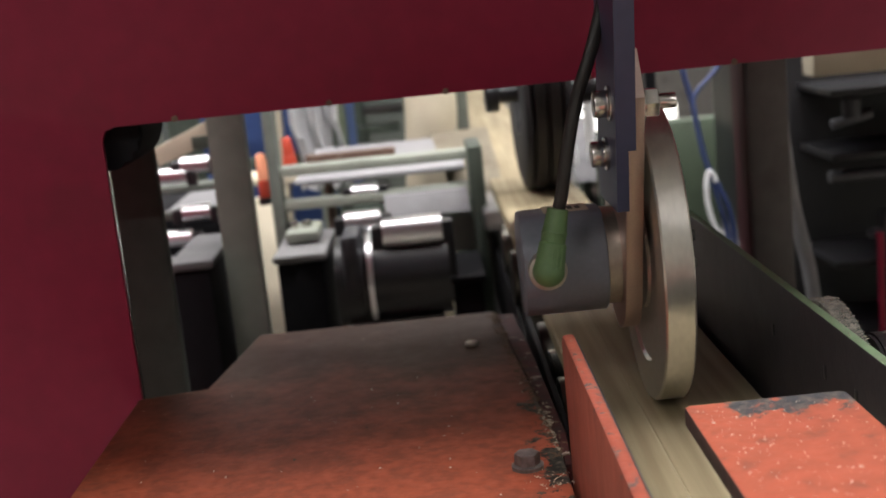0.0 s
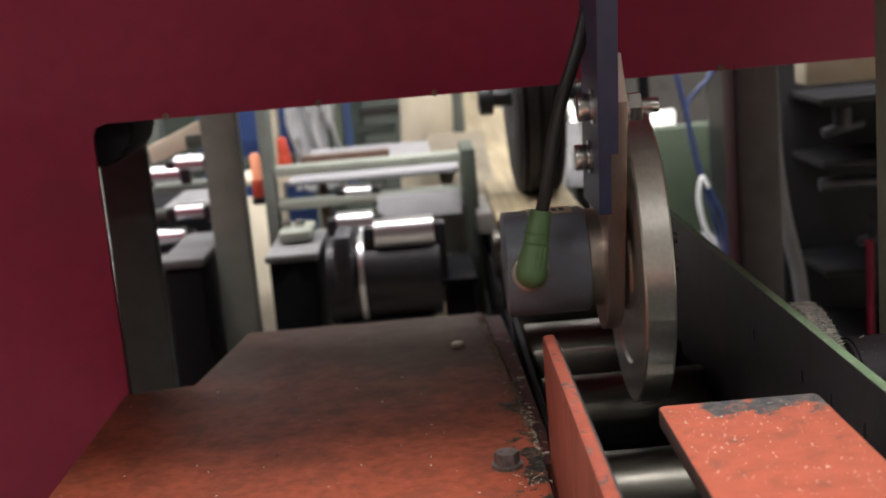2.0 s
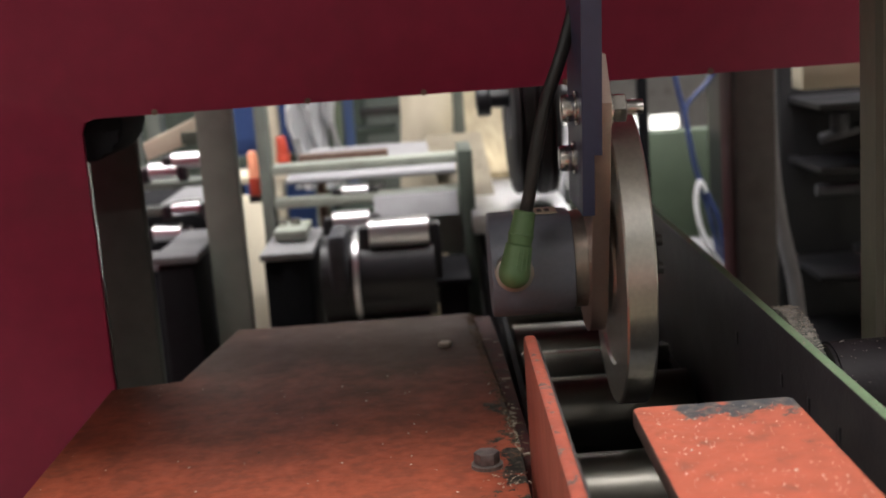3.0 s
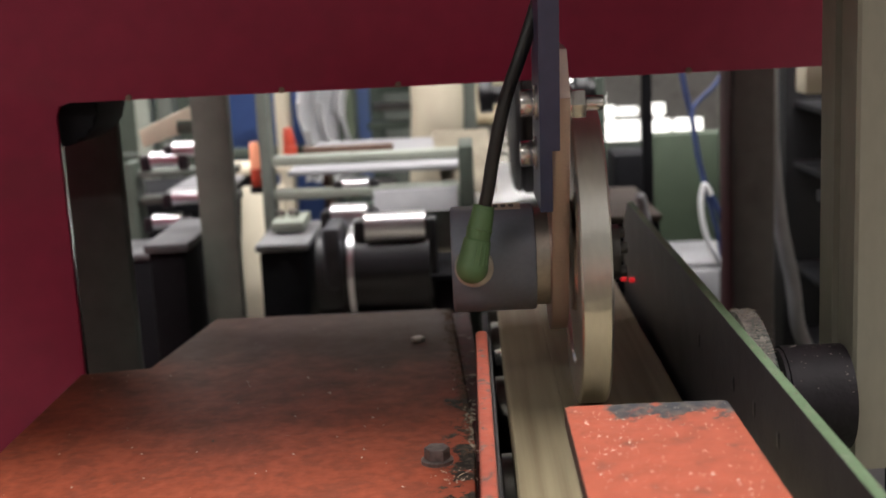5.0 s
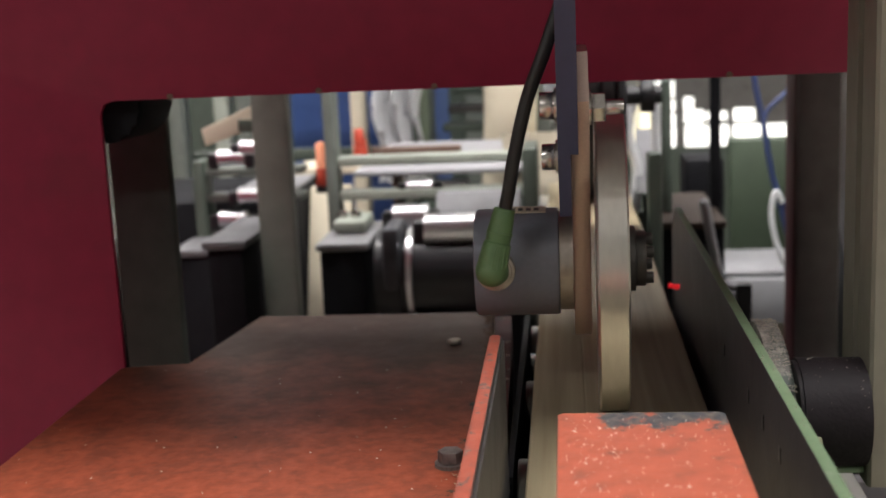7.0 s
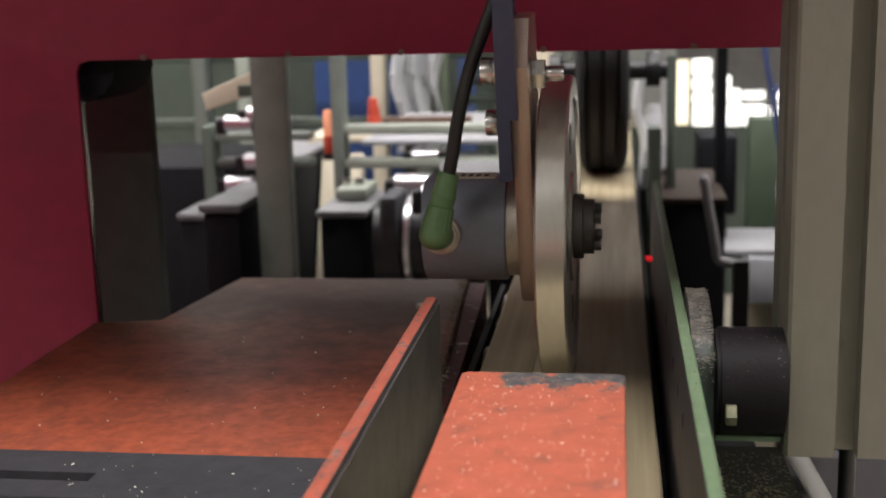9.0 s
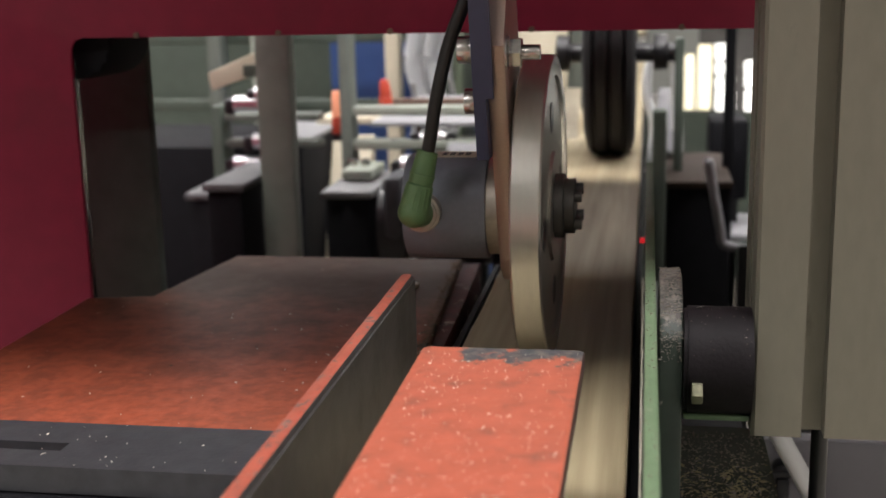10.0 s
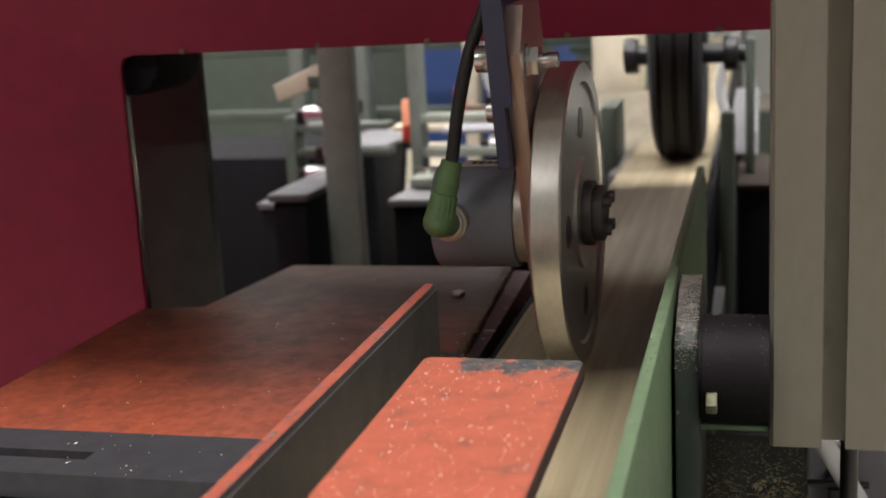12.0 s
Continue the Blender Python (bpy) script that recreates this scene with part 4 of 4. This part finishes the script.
hd = thing("hand_lever", (0.276, 1.30, 0), "grey bent hand lever on a dark stand", "lever")
part("handle", tube(B(), [(0.238, 1.305, 0.846), (0.235, 1.30, 0.853), (0.2375, 1.30, 0.842), (0.2435, 1.30, 0.81), (0.2495, 1.30, 0.78), (0.253, 1.30, 0.765), (0.270, 1.30, 0.760)], 0.0052), M_LID, hd, "pale grey bent handle")
part("stand", box(B(), 0.268, 0.284, 1.292, 1.308, 0, 0.764), M_BLACK, hd)
sc_ = thing("control_terminal", (0.3, 1.75, 0), "dark control terminal on a stand", "terminal")
part("terminal_case", box(B(), 0.257, 0.310, 1.72, 1.82, 0.735, 0.847, 0.006), M_MATT, sc_)
part("pedestal", box(B(), 0.255, 0.30, 1.75, 1.80, 0, 0.735), M_BLACK, sc_)
part("tray", box(B(), 0.235, 0.42, 1.66, 1.82, 0.690, 0.698, 0.002), M_LID, sc_, "pale tray")
gc = thing("green_cabinet", (0.6, 2.2, 0), "green painted machine cabinet", "cabinet")
part("body", box(B(), 0.355, 1.25, 2.0, 2.045, 0.62, 0.842, 0.004), M_GREENDARK, gc)
part("plinth", box(B(), 0.355, 1.25, 2.02, 2.06, 0, 0.545), M_CREAM, gc, "cream lower plinth")
part("ledge", box(B(), 0.355, 1.25, 1.96, 2.06, 0.5452, 0.62, 0.003), M_LID, gc, "pale grey metal ledge")
rc = thing("machine_post", (0.335, 1.22, 0), "brown grey steel post with red edge", "post")
part("column", box(B(), 0.3115, 0.352, 1.19, 1.25, 0, 1.6, 0.003), M_POST, rc)
part("red_edge", box(B(), 0.3100, 0.3113, 1.195, 1.245, 0, 1.6, 0.0003), M_DKRED, rc, "dark red edge strip")
dm = thing("side_machine", (0.55, 1.45, 0), "dark side machine with grey shelves and levers", "machine")
part("body", box(B(), 0.42, 0.95, 1.42, 1.8, 0, 1.05, 0.004), M_BLACK, dm)
for z in (0.93, 0.86, 0.74, 0.66):
    part("shelf", box(B(), 0.43, 0.95, 1.30, 1.42, z, z + 0.008, 0.002), M_BLACK, dm)
part("lever", tube(B(), [(0.3745, 1.30, 1.00), (0.3750, 1.30, 0.93), (0.3770, 1.30, 0.885), (0.3857, 1.30, 0.8126), (0.3985, 1.30, 0.7506), (0.4053, 1.30, 0.700), (0.425, 1.32, 0.66)], 0.0082), M_LID, dm, "pale grey bent lever")
for x, z, w in ((0.455, 0.905, 0.022), (0.52, 0.875, 0.018), (0.585, 0.90, 0.026), (0.49, 0.78, 0.02), (0.56, 0.80, 0.016)):
    part("clamp_knob", cyl(cyl(B(), (x, 1.31, z), (x, 1.31, z + 0.022), w * 0.45, seg=14, bev=0.002), (x - w, 1.31, z - 0.006), (x + w, 1.31, z + 0.004), 0.006, seg=12, bev=0.001), M_BAR, dm, "dull steel clamp knob")
part("guide_rod", cyl(B(), (0.43, 1.315, 0.842), (0.93, 1.315, 0.838), 0.007, seg=14), M_BAR, dm, "dull steel guide rod")
part("red_rod", cyl(B(), (0.475, 1.29, 0.60), (0.475, 1.29, 0.78), 0.004, seg=12), M_MAROON, dm, "dark red rod")
part("cream_board", box(B(), 0.40, 0.95, 1.26, 1.2995, 0.957, 0.990, 0.002), M_CREAM, dm, "cream board on the shelf front")
hose = thing("air_hoses", (0.38, 1.7, 0.7), "looped blue air hoses with a white tie", "hose")
part("hose", tube(B(), [(0.318, 1.56, 1.06), (0.325, 1.55, 0.965), (0.335, 1.55, 0.917), (0.342, 1.55, 0.874), (0.350, 1.55, 0.835), (0.365, 1.55, 0.80), (0.378, 1.55, 0.76), (0.385, 1.56, 0.66)], 0.0036), M_BLUEHOSE, hose)
part("hose", tube(B(), [(0.40, 1.57, 1.00), (0.372, 1.56, 0.955), (0.340, 1.55, 0.925), (0.337, 1.545, 0.90), (0.345, 1.545, 0.85), (0.360, 1.545, 0.79), (0.372, 1.55, 0.74), (0.38, 1.56, 0.66)], 0.0030), M_BLUEHOSE, hose)
part("white_hose", tube(B(), [(0.358, 1.54, 0.812), (0.350, 1.54, 0.826), (0.345, 1.54, 0.80), (0.350, 1.54, 0.765), (0.362, 1.54, 0.735), (0.38, 1.55, 0.71)], 0.0036), M_WHITE, hose, "pale grey hose")

for x, y in ((0.2638, 1.4423), (0.70, 2.9), (0.86, 2.8)):
    single("upright", box(B(), x - 0.006, x + 0.006, y - 0.006, y + 0.006, 0, 1.9, 0.002), M_MATT, (x, y, 0), "black steel upright before the windows", "upright", "dark uprights")
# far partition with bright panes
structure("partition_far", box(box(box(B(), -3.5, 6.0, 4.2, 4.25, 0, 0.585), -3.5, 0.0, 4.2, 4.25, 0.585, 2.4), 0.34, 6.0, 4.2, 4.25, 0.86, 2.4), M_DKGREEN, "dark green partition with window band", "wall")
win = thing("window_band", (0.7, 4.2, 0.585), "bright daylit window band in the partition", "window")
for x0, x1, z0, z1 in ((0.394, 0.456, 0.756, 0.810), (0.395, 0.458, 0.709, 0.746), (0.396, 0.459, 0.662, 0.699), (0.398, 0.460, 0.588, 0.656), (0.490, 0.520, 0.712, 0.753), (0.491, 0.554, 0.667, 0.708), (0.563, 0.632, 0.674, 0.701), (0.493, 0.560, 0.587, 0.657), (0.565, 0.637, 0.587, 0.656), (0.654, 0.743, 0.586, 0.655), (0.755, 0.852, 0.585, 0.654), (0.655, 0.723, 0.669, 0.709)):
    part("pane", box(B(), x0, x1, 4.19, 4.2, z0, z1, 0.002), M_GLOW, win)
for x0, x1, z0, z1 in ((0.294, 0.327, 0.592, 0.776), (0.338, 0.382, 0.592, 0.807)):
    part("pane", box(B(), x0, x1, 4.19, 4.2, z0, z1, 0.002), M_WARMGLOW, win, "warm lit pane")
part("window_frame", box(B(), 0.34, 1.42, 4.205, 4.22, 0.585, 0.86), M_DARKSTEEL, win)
far = thing("far_machine", (-0.9, 3.1, 0), "large green and black sawing machine across the hall", "machine")
part("body", box(B(), -2.2, 0.02, 2.95, 3.6, 0, 1.5, 0.01), M_DKGREEN, far)
part("panel", box(B(), -0.9, -0.55, 2.93, 2.9495, 0.4, 1.4, 0.004), M_DKGREEN, far)
part("panel", box(B(), -0.5, -0.2, 2.93, 2.9495, 0.4, 1.4, 0.004), M_COLUMN, far)
part("panel", box(B(), -0.15, 0.0, 2.93, 2.9495, 0.4, 1.4, 0.004), M_COLUMN, far)

# below the aluminium post
single("floor_machine", box(B(), 0.238, 0.60, 0.665, 1.12, 0, 0.60, 0.004), M_MATT, (0.45, 0.9, 0), "black low machine housing", "machine")
single("white_rod", tube(B(), [(0.3504, 0.70, 0.6000), (0.2507, 0.70, 0.7794), (0.2285, 0.70, 0.8194)], 0.0058, seg=16), M_WHITE, (0.3504, 0.70, 0.60), "white leaning rod on the black machine housing", "rod", smooth=50)
screen = thing("guard_screen", (0.32, 0.77, 0.60), "pale violet grey sheet screen with black cross handle", "screen")
part("sheet", box(B(), 0.243, 0.42, 0.765, 0.780, 0.60, 0.7530, 0.002), M_VIOLETGREY, screen)
part("cross_handle", cyl(cyl(B(), (0.2405, 0.752, 0.7345), (0.2795, 0.752, 0.7345), 0.0024, seg=12, bev=0.0005), (0.2590, 0.752, 0.7345), (0.2590, 0.7645, 0.7345), 0.0060, seg=16, bev=0.0008), M_BLACK, screen, "black cross handle")
part("stem", box(B(), 0.2550, 0.2630, 0.748, 0.7560, 0.6002, 0.7322, 0.001), M_BLACK, screen, "black stem below the handle")


# ---------- sawdust ----------
def sawdust(name, n, place, size, label, seed, mat=None, thin=1.0):
    rnd = random.Random(seed)
    bm = B()
    for _ in range(n):
        c = Vector(place(rnd))
        a = rnd.uniform(0, 6.28)
        l = size[0] + (size[1] - size[0]) * rnd.random() ** 3
        w = l * rnd.uniform(0.18, 0.6) * thin
        u, v = Vector((math.cos(a), math.sin(a), rnd.uniform(-0.25, 0.25))), Vector((-math.sin(a), math.cos(a), rnd.uniform(-0.25, 0.25)))
        q = [bm.verts.new(c + s * l * u + t * w * v + Vector((0, 0, 0.0003))) for s, t in ((-1, -0.5), (0.1, -1), (1, 0.2), (0, 1))]
        top = bm.verts.new(c + Vector((0, 0, 0.0008)))
        for i in range(4):
            bm.faces.new((q[i], q[(i + 1) % 4], top))
        bm.faces.new(q[::-1])
    ob = new(name, mesh_of(name, bm, mat or M_SAWDUST, smooth=0))
    BASE[ob] = Vector((0, 0, 0))
    return tagged(ob, label, "sawdust", kind="stuff")


def cheek_top(f):
    """(y, z) along the curved dusty top of the bracket."""
    y = 0.514 + 0.072 * f
    return y, float(np.interp(y, [p[0] for p in cp[:2:-1]], [p[1] for p in cp[:2:-1]])) + 0.0002


def on_pivot(r):
    a = radians(r.uniform(-75, 10))
    return r.uniform(0.190, 0.215), 0.524 + 0.0236 * math.sin(a), 0.8825 + 0.0236 * math.cos(a)


sawdust("sawdust_on_shoe", 520, lambda r: (r.uniform(0.089, 0.146), r.uniform(0.25, 0.437), 0.9105), (0.00010, 0.00062), "pale sawdust chips scattered on the red plate", 1)
sawdust("flakes_on_shoe", 20, lambda r: (r.uniform(0.090, 0.145), r.uniform(0.25, 0.425), 0.9106), (0.0004, 0.0012), "larger pale wood flakes on the red plate", 21, None, 0.45)
sawdust("sawdust_on_rail", 120, lambda r: (r.uniform(0.1706, 0.1748), r.uniform(0.30, 0.62), 0.9125), (0.0002, 0.0008), "fine sawdust on the green rail edge", 2, M_DUST, 0.5)
sawdust("sawdust_on_bracket", 240, lambda r: (r.uniform(0.1772, 0.1870), *cheek_top(r.uniform(0, 1))), (0.0004, 0.0020), "pale sawdust clinging to the bracket top", 3, M_DUST, 0.25)
sawdust("sawdust_on_cheek", 120, lambda r: (r.uniform(0.1772, 0.1868), 0.5128, 0.898 - 0.014 * r.random() ** 1.6), (0.0003, 0.0020), "pale sawdust stuck to the bracket face", 9, M_DUST, 0.3)
sawdust("sawdust_on_pivot", 34, lambda r: on_pivot(r), (0.0003, 0.0012), "fine sawdust on the black pivot", 4, M_CRUMBGREY, 0.5)
sawdust("sawdust_on_bed", 1300, lambda r: (r.uniform(0.178, 0.235), r.uniform(0.51, 0.65), 0.800), (0.0004, 0.0018), "loose sawdust on the green machine bed", 5, M_DUST)
sawdust("chips_on_bed", 420, lambda r: (r.choice((0.186, 0.200, 0.217, 0.226)) + r.gauss(0, 0.005), r.choice((0.560, 0.572, 0.590)) + r.gauss(0, 0.007), 0.8004), (0.0006, 0.0030), "tan wood chips heaped on the green machine bed", 15, M_TANCHIP)
sawdust("sawdust_on_table", 60, lambda r: (r.uniform(-0.20, 0.04), r.uniform(0.50, 0.74), 0.842), (0.0002, 0.0011), "few sawdust chips on the red table", 6)
sawdust("sawdust_on_bar", 35, lambda r: (r.uniform(-0.10, 0.04), r.uniform(0.442, 0.489), 0.8542), (0.0003, 0.0012), "sawdust specks on the dark bar", 7)


M_CRUMB = material("caked_wood_dust", (0.20, 0.14, 0.10), 0.9, spread=0.35, gloss=0.1)
M_GREYCRUMB = material("pale_wood_crumb", (0.46, 0.40, 0.31), 0.9, spread=0.3, gloss=0.1)


def table_edge(y):
    return 0.050 if y < 0.60 else 0.050 - 0.016 * (y - 0.60) / 0.282


def on_edge(r):
    y = r.uniform(0.575, 0.875)
    return table_edge(y) + r.gauss(-0.002, 0.0022), y, 0.8422


sawdust("dirt_on_table_edge", 420, on_edge, (0.0006, 0.0030), "brown caked dirt along the table edge", 12, M_CRUMB)
sawdust("chips_on_table_edge", 60, lambda r: (table_edge(0.60) + r.gauss(-0.002, 0.0015), r.gauss(0.625, 0.022), 0.8426), (0.0006, 0.0024), "pale chips caked on the table edge", 13, M_GREYCRUMB)
sawdust("chips_by_bolt", 40, lambda r: (r.gauss(0.040, 0.006), r.gauss(0.547, 0.007), 0.8422), (0.0003, 0.0016), "pale chips beside the table bolt", 14, M_GREYCRUMB)


def motions():
    ts = [0, 0.05, 0.1] + [0.3 * k for k in range(1, 40)] + [11.9, 11.95, 12.0]
    walk(board_a, [(t, pose(BX, 0.549 + SPEED * (t - 0.2) + 4.0, BZ)) for t in ts])
    walk(board_b, [(t, pose(BX, 0.552 + SPEED * (t - 3.2), BZ)) for t in ts])
    w = math.degrees(SPEED / 0.0814)

    def turned(t):
        return w * min(t, 0.5) + w * 0.35 * max(0, min(t - 0.5, 0.5)) + w * max(0, t - 3.45)
    walk(tyre, [(t, pose(0, 0, 0, -math.degrees(SPEED / FR) * t, 0, 0)) for t in ts])
    centre = Vector((WX, HY, HZ)) - BASE[unit]
    walk(wheel, [(t, pose(*centre, -turned(t), 0, -0.9)) for t in sorted(set(ts + [0.5, 0.75, 1.0, 3.35, 3.45, 3.55]))])


motions()
